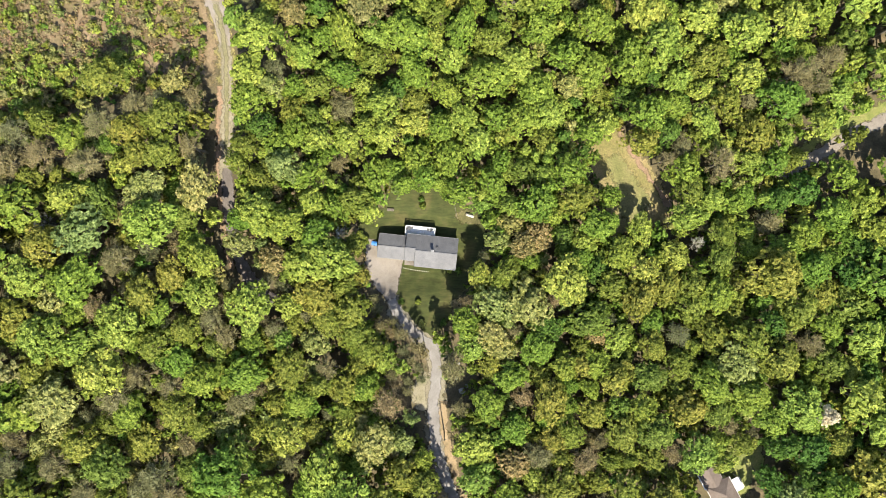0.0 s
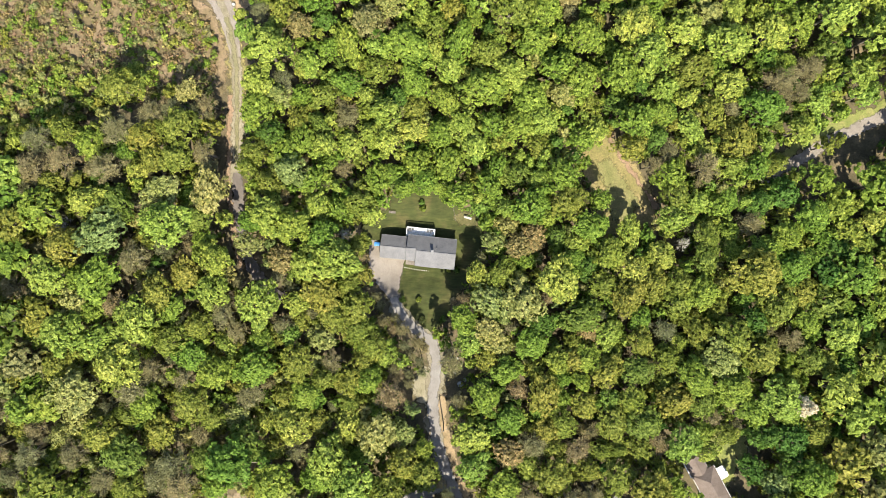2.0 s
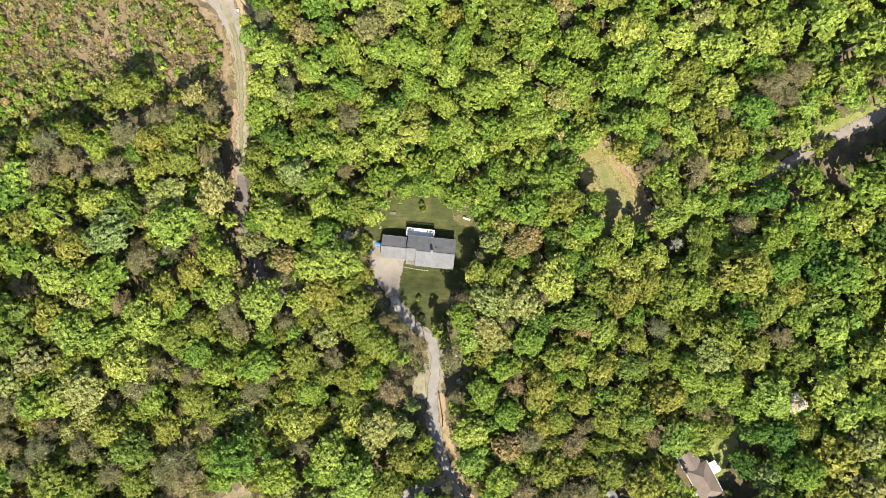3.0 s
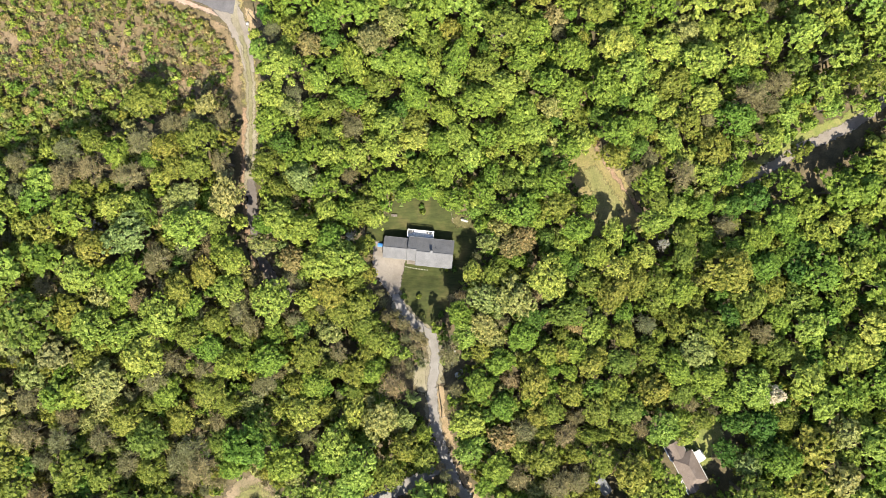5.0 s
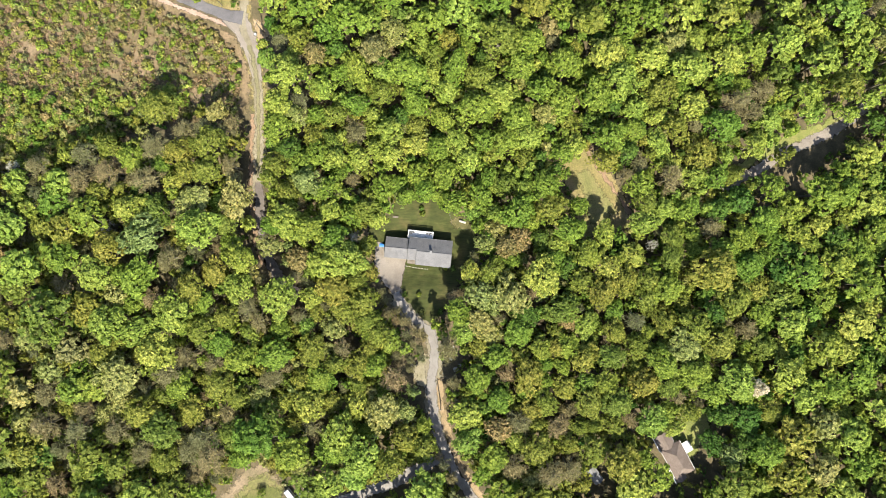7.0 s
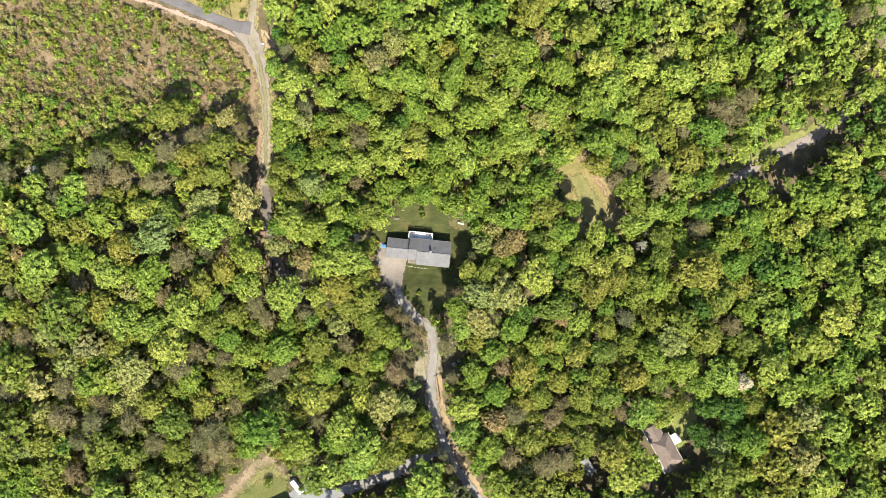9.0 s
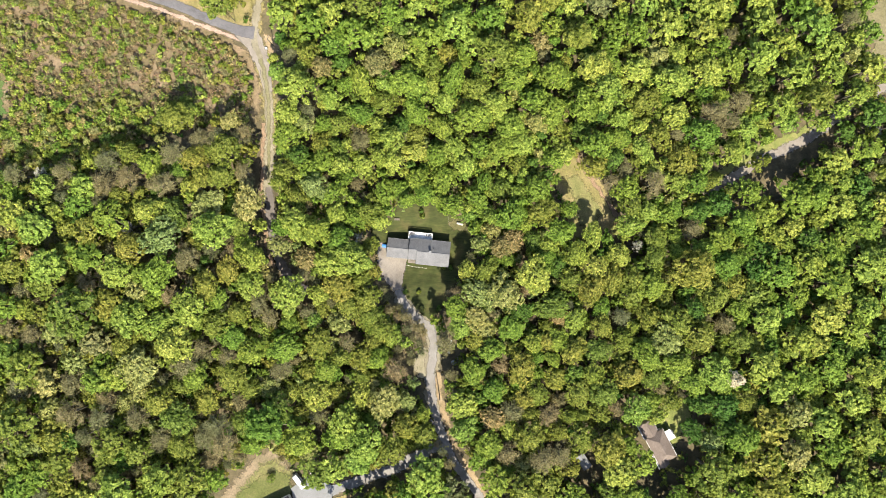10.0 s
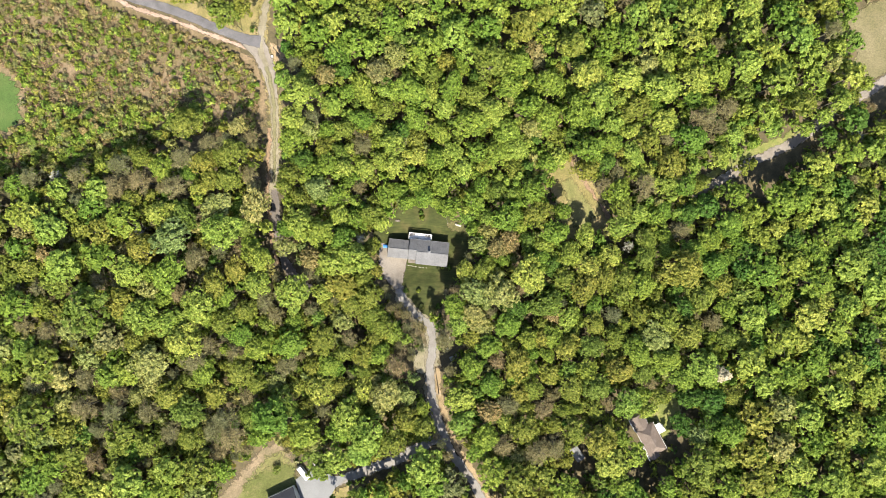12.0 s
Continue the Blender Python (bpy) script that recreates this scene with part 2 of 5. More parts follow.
def part(name, bm, material, parent, label=""):
    me = bpy.data.meshes.new(name)
    bm.to_mesh(me)
    bm.free()
    me.materials.append(material)
    ob = new(name, me)
    ob.parent = parent
    return tagged(ob, label)


def share(name, mesh, parent, m=None):
    ob = new(name, mesh)
    ob.parent = parent
    if m is not None:
        ob.matrix_basis = m
    return ob


def box(bm, x0, x1, y0, y1, z0, z1, bevel=0.0):
    made = bmesh.ops.create_cube(bm, size=1.0, matrix=Matrix.Translation(((x0 + x1) / 2, (y0 + y1) / 2, (z0 + z1) / 2)) @ Matrix.Diagonal((x1 - x0, y1 - y0, z1 - z0, 1)))
    if bevel:
        edges = list({e for v in made["verts"] for e in v.link_edges})
        bmesh.ops.bevel(bm, geom=edges, offset=bevel, segments=2, affect="EDGES", profile=0.5)
    return bm


def boxed(x0, x1, y0, y1, z0, z1, bevel=0.0):
    return box(bmesh.new(), x0, x1, y0, y1, z0, z1, bevel)


def tube(bm, a, b, r0, r1, sides=8):
    a, b = Vector(a), Vector(b)
    turn = (b - a).to_track_quat("Z", "Y").to_matrix().to_4x4()
    bmesh.ops.create_cone(bm, cap_ends=True, segments=sides, radius1=r0, radius2=r1, depth=(b - a).length, matrix=Matrix.Translation((a + b) / 2) @ turn)
    return bm


def slab(corners, thick):
    """A flat plate: the corners give its top, thick goes straight down."""
    bm = bmesh.new()
    top = [bm.verts.new(c) for c in corners]
    low = [bm.verts.new((c[0], c[1], c[2] - thick)) for c in corners]
    bm.faces.new(top)
    bm.faces.new(low[::-1])
    for i in range(len(top)):
        j = (i + 1) % len(top)
        bm.faces.new((top[j], top[i], low[i], low[j]))
    bmesh.ops.recalc_face_normals(bm, faces=bm.faces)
    return bm


def thing(name, label, category, m, group="", kind=""):
    ob = tagged(new(name), label, category, group, kind)
    ob.matrix_basis = m
    return ob


def gz(x, y):
    return float(ground_z(x, y))


# ---- ground ----
def axis(inner, step, outer):
    mid = np.arange(-inner, inner + 0.1, step)
    far = inner + np.array([8, 20, 40, 80, 160, 320, 640, 1300, 2600]) * outer
    return np.concatenate([-far[::-1], mid, far])


WAYS, PATCHES = [], []


def wander(i, k, amount):
    return amount * (noise.noise(Vector((i * 0.37, k, 0.5))) + 0.6 * noise.noise(Vector((i * 1.3, k, 7.5))))


def rimmed(me, rim):
    """Keeps, at every vertex, the metres to the rim."""
    me.attributes.new("rim", "FLOAT", "POINT").data.foreach_set("value", np.array(rim, np.float32))
    return me


def ribbon(name, label, category, line, width, material, lift, seed, ragged=0.35, keep=True, step=0.8, side=0.0, room=0.5):
    """A road or track of about that width along a line, following the ground, with worn uneven edges."""
    pts = [Vector(p) for p in line]
    smooth = []
    for i in range(len(pts) - 1):
        p0, p1, p2, p3 = pts[max(i - 1, 0)], pts[i], pts[i + 1], pts[min(i + 2, len(pts) - 1)]
        n = max(2, int((p2 - p1).length / step))
        for k in range(n):
            t = k / n
            smooth.append(0.5 * ((2 * p1) + (p2 - p0) * t + (2 * p0 - 5 * p1 + 4 * p2 - p3) * t * t + (3 * p1 - p0 - 3 * p2 + p3) * t ** 3))
    smooth.append(pts[-1])
    verts, rim, cross = [], [], 8
    for i, p in enumerate(smooth):
        d = (smooth[min(i + 1, len(smooth) - 1)] - smooth[max(i - 1, 0)]).normalized()
        nrm = Vector((-d.y, d.x))
        w = width(i / (len(smooth) - 1)) if callable(width) else width
        a, b = w / 2 + 0.4 + wander(i, seed, ragged), w / 2 + 0.4 + wander(i, seed + 40, ragged)
        for c in range(cross + 1):
            q = p + nrm * (side + a - (a + b) * c / cross)
            rim.append(max(0.0, (a + b) * min(c, cross - c) / cross))
            verts.append((q.x, q.y, lift + gz(q.x, q.y) + 0.05 * (1 - (2 * c / cross - 1) ** 2)))
        if keep:
            WAYS.append((p.x, p.y, w / 2, room))
    n = cross + 1
    faces = [(i * n + c, i * n + c + 1, (i + 1) * n + c + 1, (i + 1) * n + c) for i in range(len(smooth) - 1) for c in range(cross)]
    ob = new(name, rimmed(mesh_of(name, verts, np.array(faces)[:, ::-1], [material]), rim))
    return tagged(ob, label, category, kind="structure")


def patch(name, label, category, outline, material, lift, seed, ragged=0.7, keep=True, rings=10, clear=0.55, grow=0.0):
    """A piece of open ground inside an outline, with a ragged edge."""
    pts, fine = [Vector(p) for p in outline], []
    for i, p in enumerate(pts):
        q = pts[(i + 1) % len(pts)]
        n = max(2, int((q - p).length / 0.6))
        fine += [p.lerp(q, k / n) for k in range(n)]
    middle = sum(pts, Vector((0, 0))) / len(pts)
    verts, rim = [], []
    steps = [0.0, 0.4, 0.9, 1.5, 2.3, 3.4]
    for i, p in enumerate(fine):
        out = (p - middle).normalized()
        edge = p + out * (grow + 0.45 + wander(i, seed, ragged))
        deep = (edge - middle).length
        for r in range(rings):
            near, even = (steps[r] if r < 6 else 9e9), deep * r / rings
            q = edge.lerp(middle, min(near, even) / deep if r < 6 else max(even, min(3.4, deep * 5 / rings)) / deep)
            verts.append((q.x, q.y, gz(q.x, q.y) + lift))
            rim.append((q - edge).length)
    verts.append((middle.x, middle.y, gz(middle.x, middle.y) + lift))
    rim.append(9.0)
    n, last, faces = len(fine), len(verts) - 1, []
    for i in range(n):
        j = (i + 1) % n
        for r in range(rings - 1):
            a, b, c, d = i * rings + r, j * rings + r, j * rings + r + 1, i * rings + r + 1
            faces += [(a, b, c), (a, c, d)]
        faces.append((i * rings + rings - 1, j * rings + rings - 1, last))
    if keep:
        PATCHES.append((np.array([tuple(p) for p in pts]), clear))
    ob = new(name, rimmed(mesh_of(name, verts, faces, [material]), rim))
    return tagged(ob, label, category, kind="structure")


patch("lawn", "olive mown lawn round the grey-roofed house", "lawn",
      [(-19.8, 6), (-17.8, 8.6), (-13.8, 9.6), (-12.3, 14), (-7.2, 15.4), (-2.1, 14.4), (2.3, 13.6), (4.6, 10.5), (9, 8.6), (9.9, 3.1), (8.4, -2.8),
       (6.6, -7.2), (3, -12), (-1, -19.6), (-4.2, -21), (-8.6, -17.4), (-11.8, -13), (-12.4, -5.8), (-18.8, -3)], LAWN, 0.09, 1, 0.9, grow=2.0, rings=28)
patch("parking", "pale gravel parking area before the garage", "driveway",
      [(-19.3, 2), (-10.5, -1), (-11.9, -6), (-12.5, -12), (-14.6, -12.6), (-17.4, -8.5), (-19.2, -4)], PALE_GRAVEL, 0.27, 2, 0.3, grow=0.8, rings=16)
ribbon("driveway", "pale gravel driveway winding down from the house through woods", "driveway",
       [(-14, -9.6), (-13.6, -12.3), (-11.3, -17), (-7.2, -21.7), (-3.2, -25), (-1.7, -29), (-1.7, -33.3), (-2.3, -37.6), (-2.4, -43.3), (-1.9, -48.5),
        (-0.9, -54), (1.2, -60), (4, -66.5), (7.8, -72), (11.6, -77), (15, -84), (22, -100), (34, -130)], lambda f: 2.3 + 0.6 * min(1, f * 4), GRAVEL, 0.2, 3, room=0.5)
patch("bare_corner", "thin trodden grass at the corner of the lawn", "ground", [(3, 9), (5.5, 10.2), (9.2, 9.4), (9.6, 6.6), (6, 6.2), (3.6, 6.6)], THIN_LAWN, 0.14, 26, 0.9)
patch("turnout", "tan dirt turnout widening beside the driveway", "driveway", [(-8.4, -35), (-4.5, -32), (0, -33), (0.4, -40), (-2, -43.5), (-6.6, -41)], TURN_DIRT, 0.08, 4, 0.5, grow=1.0)
ribbon("drive_edge", "sparse dry grass along the gravel driveway", "verge",
       [(-13.6, -12.3), (-11.3, -17), (-7.2, -21.7), (-3.2, -25), (-1.7, -29), (-1.7, -33.3), (-2.3, -37.6), (-2.4, -43.3), (-1.9, -48.5), (-0.9, -54), (1.2, -60), (4, -66.5)], 4.6, DIRT, 0.06, 30, 0.9, keep=False)
ribbon("verge", "orange-tan bare dirt verge along the driveway", "verge",
       [(0, -39), (0, -46), (1.4, -51), (3.4, -58), (6, -65), (10.2, -71.6), (14, -77.5), (17.6, -84)], 2.4, ORANGE, 0.08, 5, 0.5, room=0.75)
ribbon("side_driveway", "pale gravel side driveway branching towards the dark-roofed house", "driveway",
       [(1.5, -62), (-5.5, -65.5), (-11.1, -68.8), (-15.8, -70.7), (-21.5, -72.6), (-28.1, -75), (-35, -77.7), (-40.4, -79.5)], 3.3, GRAVEL, 0.11, 6, room=0.2)
ribbon("lane", "sandy two-track lane between woods and cutover land", "lane",
       [(-48, 110), (-53.7, 85.6), (-55.9, 80), (-57.2, 72.6), (-57.6, 66.2), (-55.9, 60.7), (-54.1, 54.2), (-53.1, 45.1), (-53.2, 35.9), (-53.2, 28.5), (-53.5, 21), (-53.3, 16)],
       lambda f: 2.3 + 0.8 * f, DIRT, 0.12, 7, 0.45, room=0.75)
ribbon("lane_verge", "thin dry grass along the sandy lane", "verge",
       [(-53.9, 86), (-56, 80), (-57.2, 72.6), (-57.4, 66.2), (-55.8, 60.7), (-54, 54.2), (-53, 45.1), (-53, 35.9), (-53, 28.5), (-53.2, 20)], 4.8, DRY, 0.055, 27, 1.0, keep=False)
ribbon("wheel_strip", "dry grass strip between the lane's wheel tracks", "verge",
       [(-55.9, 60), (-54.2, 54.2), (-53.2, 45.1), (-53.3, 35.9), (-53.3, 28.5), (-53.5, 22)], 0.7, TRACK_GRASS, 0.18, 28, 0.3, keep=False)
patch("pole_clearing", "bare brownish ground round a pole beside the lane", "ground", [(-54.6, 68), (-51, 67.4), (-49.8, 64), (-51.2, 60.4), (-54.4, 60)], ORANGE, 0.06, 29, 0.7, clear=0.95)
patch("roadside_grass", "tan roadside grass between paved road and lane", "verge", [(-59, 66.6), (-58.2, 74), (-56, 86), (-60, 96), (-84, 96), (-104, 86), (-92.8, 80.6), (-83.6, 77.6), (-74.3, 73.7), (-67, 70.6)], DRY, 0.05, 31, 0.4, keep=False)
ribbon("lane_asphalt", "worn grey-brown asphalt end of the lane", "lane",
       [(-53.4, 20), (-53.1, 13.7), (-52.4, 6.3), (-51.3, 0.8), (-49.9, -3.9), (-46.5, -9), (-42, -13)], lambda f: 2.7 - 1.2 * math.exp(-f * 14), WORN_LANE, 0.17, 8, 0.5, room=0.75)
ribbon("lane_bank", "reddish bare clay bank beside the lane", "bank",
       [(-54.6, 40), (-55, 30), (-55.2, 20), (-54.6, 8), (-53.4, 0), (-51.8, -5)], 1.8, RED, 0.06, 9, 0.5)
ribbon("paved_road", "grey paved road running along the cutover land", "road",
       [(-160, 104), (-130, 95), (-109.4, 87.4), (-100.2, 82.8), (-92.8, 80.4), (-83.6, 77.4), (-74.3, 73.5), (-67, 70.6), (-61.5, 68.7), (-57.6, 68.0)], lambda f: 2.5 + 18 * max(0, f - 0.94), ASPHALT, 0.2, 10, 0.2)
ribbon("road_bank", "pinkish bare clay bank along the paved road", "bank",
       [(-130, 91.5), (-109.4, 84.2), (-100.2, 79.7), (-92.8, 77.3), (-83.6, 74.2), (-74.3, 70.5), (-67, 67.8), (-62, 66.0)], 1.0, PINK, 0.08, 11, 0.4)
patch("junction", "pale worn gravel where the paved road meets the lane", "road", [(-63.5, 66.8), (-57, 69.5), (-55.4, 66), (-53, 58), (-52.2, 50), (-54.6, 50), (-56.8, 58), (-60, 64)], PALE_GRAVEL, 0.16, 35, 0.3, rings=8, grow=0.3)
patch("cutover_ground", "brown cutover ground between regrowing shrubs", "ground",
      [(-170, 100), (-130, 93), (-105.7, 83), (-87.3, 76), (-68.8, 69), (-58, 61), (-55.5, 52), (-55.8, 40), (-63, 40.4), (-81.6, 40), (-96.4, 33), (-109, 25), (-131, 24), (-170, 26)],
      CUT, 0.035, 12, 1.5, rings=30, clear=0.1)
patch("clearing", "dry grassy clearing with bare tan edges in the woods", "clearing",
      [(37.3, 25.6), (40.2, 26.8), (43.8, 29.9), (46.2, 31.4), (46.8, 27), (50.3, 22.9), (53.3, 19.3), (56.2, 14.7), (58, 11.5), (56.1, 8.1), (51.8, 5.7), (48.1, 5), (43.8, 4), (42.4, 13.2), (39.4, 19.1)],
      DRY, 0.05, 13, 0.9, clear=0.5, grow=1.5)
patch("clearing_grass", "green grass in the middle of the clearing", "lawn", [(41.5, 24), (45, 25.5), (48.6, 20.5), (52, 15), (54, 11), (51, 7.5), (46, 6.5), (45, 13), (43, 18.5)], CLEAR_GRASS, 0.07, 34, 1.3, keep=False)
ribbon("clearing_track", "bare tan track along the clearing", "track", [(46.2, 36), (45.6, 30), (47.5, 26.5), (52, 20), (56, 14), (59, 10)], 1.3, RED, 0.09, 14, 0.7, keep=False)
ribbon("woodland_road", "pale gravel road through the woods, partly in shade", "road",
       [(240, 110), (190, 80), (158, 61.5), (151, 57.3), (143.6, 52.6), (138.5, 50), (132.2, 45.8), (124.9, 39.6), (118.6, 35.7), (111.2, 32.2), (105, 29.4), (97.7, 24.9), (89.9, 20.8), (86, 18.6)],
       3.2, PALE_GRAVEL, 0.1, 15, room=0.25)
ribbon("forest_track", "shaded bare track through the woods", "track",
       [(88, 20), (83.2, 18), (73.7, 13.2), (66, 8.4), (54.6, 1.7), (43.2, 0.7), (35.6, -1), (27, -3)], 2.6, LITTER, 0.1, 25, keep=False)
ribbon("road_verge", "yellow-green grassy verge along the woodland road", "verge",
       [(139, 53), (127, 43.4), (119.6, 38.6), (111.2, 34.9), (102.9, 31.4), (96.6, 28), (89, 23.6)], 4.0, VERGE, 0.06, 16, 1.0, keep=False)
patch("hay_field", "dry brown field at the edge of the woods", "field", [(136.5, 79), (146.5, 84), (165, 92), (190, 92), (175, 76), (157.9, 64.2), (150.5, 59.6), (145.4, 56.4), (141.5, 57), (139.4, 60.5), (141.4, 66.6), (142, 72)], FIELD, 0.05, 17, 0.8, clear=0.95)
patch("meadow", "bright green mown meadow beside the cutover land", "meadow", [(-165, 62), (-144, 59), (-138.9, 57), (-136.1, 49.6), (-135.2, 43.2), (-139.8, 38.6), (-165, 36)], GREEN_LAWN, 0.06, 18, 2.0)
patch("small_lawn", "patchy yellow-green lawn beside the brown-roofed house", "lawn",
      [(61.5, -57.5), (62.5, -54.5), (66, -54), (70.9, -51), (72.8, -47.5), (79.3, -48), (81, -54.8), (77.4, -59.5), (75, -63), (68, -58)], VERGE, 0.05, 19, 0.9, grow=0.6)
patch("clay_slope", "tan and orange bare slope above the lawn", "bank", [(-77, -92), (-72.5, -81.5), (-66, -73), (-58.5, -65), (-52, -62.5), (-47.6, -69.6), (-46.5, -80), (-46.5, -92)], SLOPE, 0.045, 32, 0.8, clear=0.5)
patch("slope_grass", "thin dry grass between bare slope and lawn", "lawn", [(-72, -92), (-69, -82), (-63.6, -75), (-57, -68), (-51.5, -65.5), (-47.2, -71), (-46.5, -80), (-47, -92)], SLOPE_GRASS, 0.06, 21, 0.8, keep=False)
patch("side_lawn", "rough green lawn beside the dark-roofed house", "lawn",
      [(-71, -92), (-68, -83.4), (-63.6, -77.6), (-57.2, -72), (-51.7, -70.3), (-47.6, -72.9), (-46.5, -80), (-47, -92)], ROUGH_LAWN, 0.075, 20, 0.8)
patch("concrete_apron", "pale concrete parking apron beside the dark-roofed house", "driveway",
      [(-47, -76.6), (-42.3, -73.4), (-34.7, -75.8), (-29, -75), (-34.7, -79.4), (-38.5, -86), (-44, -88)], CONCRETE, 0.16, 22, 0.1)
patch("grass_strip", "dry grass strip beside the side driveway", "lawn", [(-39, -92), (-38, -84.2), (-34.7, -80), (-28.1, -77.5), (-27.2, -84.2), (-28, -92)], DRY, 0.05, 23, 0.5)
patch("bare_spot", "bare tan soil gap in the woods", "ground", [(146, -31), (150, -26), (157, -25), (160, -33), (152, -36)], DIRT, 0.05, 24, 0.8)


def inside(pts, x, y):
    a, b = pts, np.roll(pts, -1, 0)
    hit = ((a[:, 1] > y) != (b[:, 1] > y)) & (x < (b[:, 0] - a[:, 0]) * (y - a[:, 1]) / (b[:, 1] - a[:, 1] + 1e-12) + a[:, 0])
    return hit.sum() % 2 == 1


def edge_distance(pts, x, y):
    a, b = pts, np.roll(pts, -1, 0)
    d = b - a
    t = np.clip(((x - a[:, 0]) * d[:, 0] + (y - a[:, 1]) * d[:, 1]) / ((d ** 2).sum(1) + 1e-9), 0, 1)
    return float(np.hypot(a[:, 0] + t * d[:, 0] - x, a[:, 1] + t * d[:, 1] - y).min())


gx, gy = axis(180, 2.5, 1.0), axis(120, 2.5, 1.0)
mx, my = np.meshgrid(gx, gy)
mz = ground_z(mx, my)
for a in range(mz.shape[0]):
    for b in range(mz.shape[1]):
        if abs(mx[a, b]) < 180 and abs(my[a, b]) < 120 and any(inside(p, mx[a, b], my[a, b]) for p, _ in PATCHES):
            mz[a, b] -= 0.22
rows_n, cols_n = mx.shape
idx = np.arange(rows_n * cols_n).reshape(rows_n, cols_n)
quads = np.stack([idx[:-1, :-1], idx[:-1, 1:], idx[1:, 1:], idx[1:, :-1]], -1).reshape(-1, 4)
ground = new("ground", mesh_of("ground", np.stack([mx, my, mz], -1).reshape(-1, 3), quads, [LITTER]))
tagged(ground, "brown leaf-littered woodland ground rising gently to the west", "ground", kind="structure")



# ---- the grey-roofed house ----
def gable(house, u0, u1, v0, v1, ridge, eave, top, roof_mat, over=0.35):
    """Two roof planes over u0..u1, v0..v1 (outer edges), with fascia boards and a ridge cap."""
    thick = 0.16
    part("roof", slab([(u0, ridge, top), (u0, v0, eave), (u1, v0, eave), (u1, ridge, top)], thick), roof_mat, house)
    part("roof", slab([(u1, ridge, top), (u1, v1, eave), (u0, v1, eave), (u0, ridge, top)], thick), roof_mat, house)
    part("ridge_cap", boxed(u0, u1, ridge - 0.13, ridge + 0.13, top - 0.04, top + 0.035, 0.02), roof_mat, house)
    for v, s in ((v0, -1), (v1, 1)):
        part("gutter", boxed(u0, u1, v + (0.003 if s > 0 else -0.1), v + (0.1 if s > 0 else -0.003), eave - 0.15, eave - 0.03), TRIM, house)
    # walls inside the overhang, with gable ends
    i = over
    for v in (v0 + i, v1 - i):
        part("wall", boxed(u0 + i, u1 - i, v - 0.08, v + 0.08, -0.6, eave - 0.03), SIDING, house)
    for u in (u0 + i, u1 - i):
        bm = bmesh.new()
        ring = []
        for du in (-0.08, 0.08):
            ring.append([bm.verts.new((u + du, *p)) for p in ((v0 + i + 0.1, -0.6), (v1 - i - 0.1, -0.6), (v1 - i - 0.1, eave - 0.03), (ridge, top - 0.2), (v0 + i + 0.1, eave - 0.03))])
        bm.faces.new(ring[0]), bm.faces.new(ring[1][::-1])
        for k in range(5):
            bm.faces.new((ring[0][k], ring[1][k], ring[1][(k + 1) % 5], ring[0][(k + 1) % 5]))
        bmesh.ops.recalc_face_normals(bm, faces=bm.faces)
        part("wall", bm, SIDING, house)


def window_on(house, u, v, z, w, h, across=True):
    """A window with frame and pane; across: in a wall that runs along u."""
    def span(a, b, d0, d1, z0, z1):
        return boxed(u + a, u + b, v + d0, v + d1, z0, z1) if across else boxed(u + d0, u + d1, v + a, v + b, z0, z1)
    win = part("window", span(-w / 2, w / 2, -0.1, 0.1, z, z + h), GLASS, house)
    for a, b, z0, z1 in ((-w / 2 - 0.07, -w / 2, z - 0.07, z + h + 0.07), (w / 2, w / 2 + 0.07, z - 0.07, z + h + 0.07),
                         (-w / 2, w / 2, z - 0.07, z), (-w / 2, w / 2, z + h, z + h + 0.07), (-0.03, 0.03, z, z + h)):
        part("frame", span(a, b, -0.12, 0.12, z0, z1), WHITE, win)


house = thing("house", "single-storey ranch house with grey shingle roof and attached garage", "house", pose(-3.0, -0.75, 0, 0, 0, -6))
gable(house, -4.0, 6.65, -4.05, 4.05, 0.0, 3.75, 6.2, SHINGLE)
gable(house, -6.65, -4.004, -2.75, 4.05, 0.45, 3.79, 6.26, SHINGLE)
gable(house, -13.75, -6.655, -2.75, 3.4, 0.32, 3.4, 5.3, SHINGLE)
part("porch_roof", slab([(-6.6, -2.78, 2.9), (-6.6, -4.0, 2.72), (-4.05, -4.0, 2.72), (-4.05, -2.78, 2.9)], 0.14), WOOD, house, "weathered brown porch roof")
for u in (-6.45, -4.2):
    part("porch_post", boxed(u - 0.06, u + 0.06, -3.9, -3.78, 0, 2.6), WHITE, house)
# thin dark strips added along the steps between roof sections
part("step_strip", slab([(-4.12, 0.0, 6.26), (-4.12, -4.02, 3.85), (-3.95, -4.02, 3.85), (-3.95, 0.0, 6.26)], 0.25), DARK, house, "dark strip along the step between roof sections")
part("step_strip", slab([(-6.86, 0.32, 5.35), (-6.86, -2.7, 3.48), (-6.67, -2.7, 3.48), (-6.67, 0.32, 5.35)], 0.12), DARK, house)
part("step_strip", slab([(-6.67, 0.33, 5.35), (-6.67, 3.35, 3.5), (-6.86, 3.35, 3.5), (-6.86, 0.33, 5.35)], 0.12), DARK, house)
part("porch_floor", boxed(-6.6, -4.0, -4.0, -2.45, 0.0, 0.35), CONCRETE, house)
chimney = part("chimney", boxed(0.02, 0.62, 0.02, 0.52, 5.4, 7.1, 0.02), DARK, house, "dark boxed chimney with grey metal cap")
part("cap", boxed(-0.03, 0.67, -0.03, 0.57, 7.1, 7.16, 0.01), TRIM, chimney)
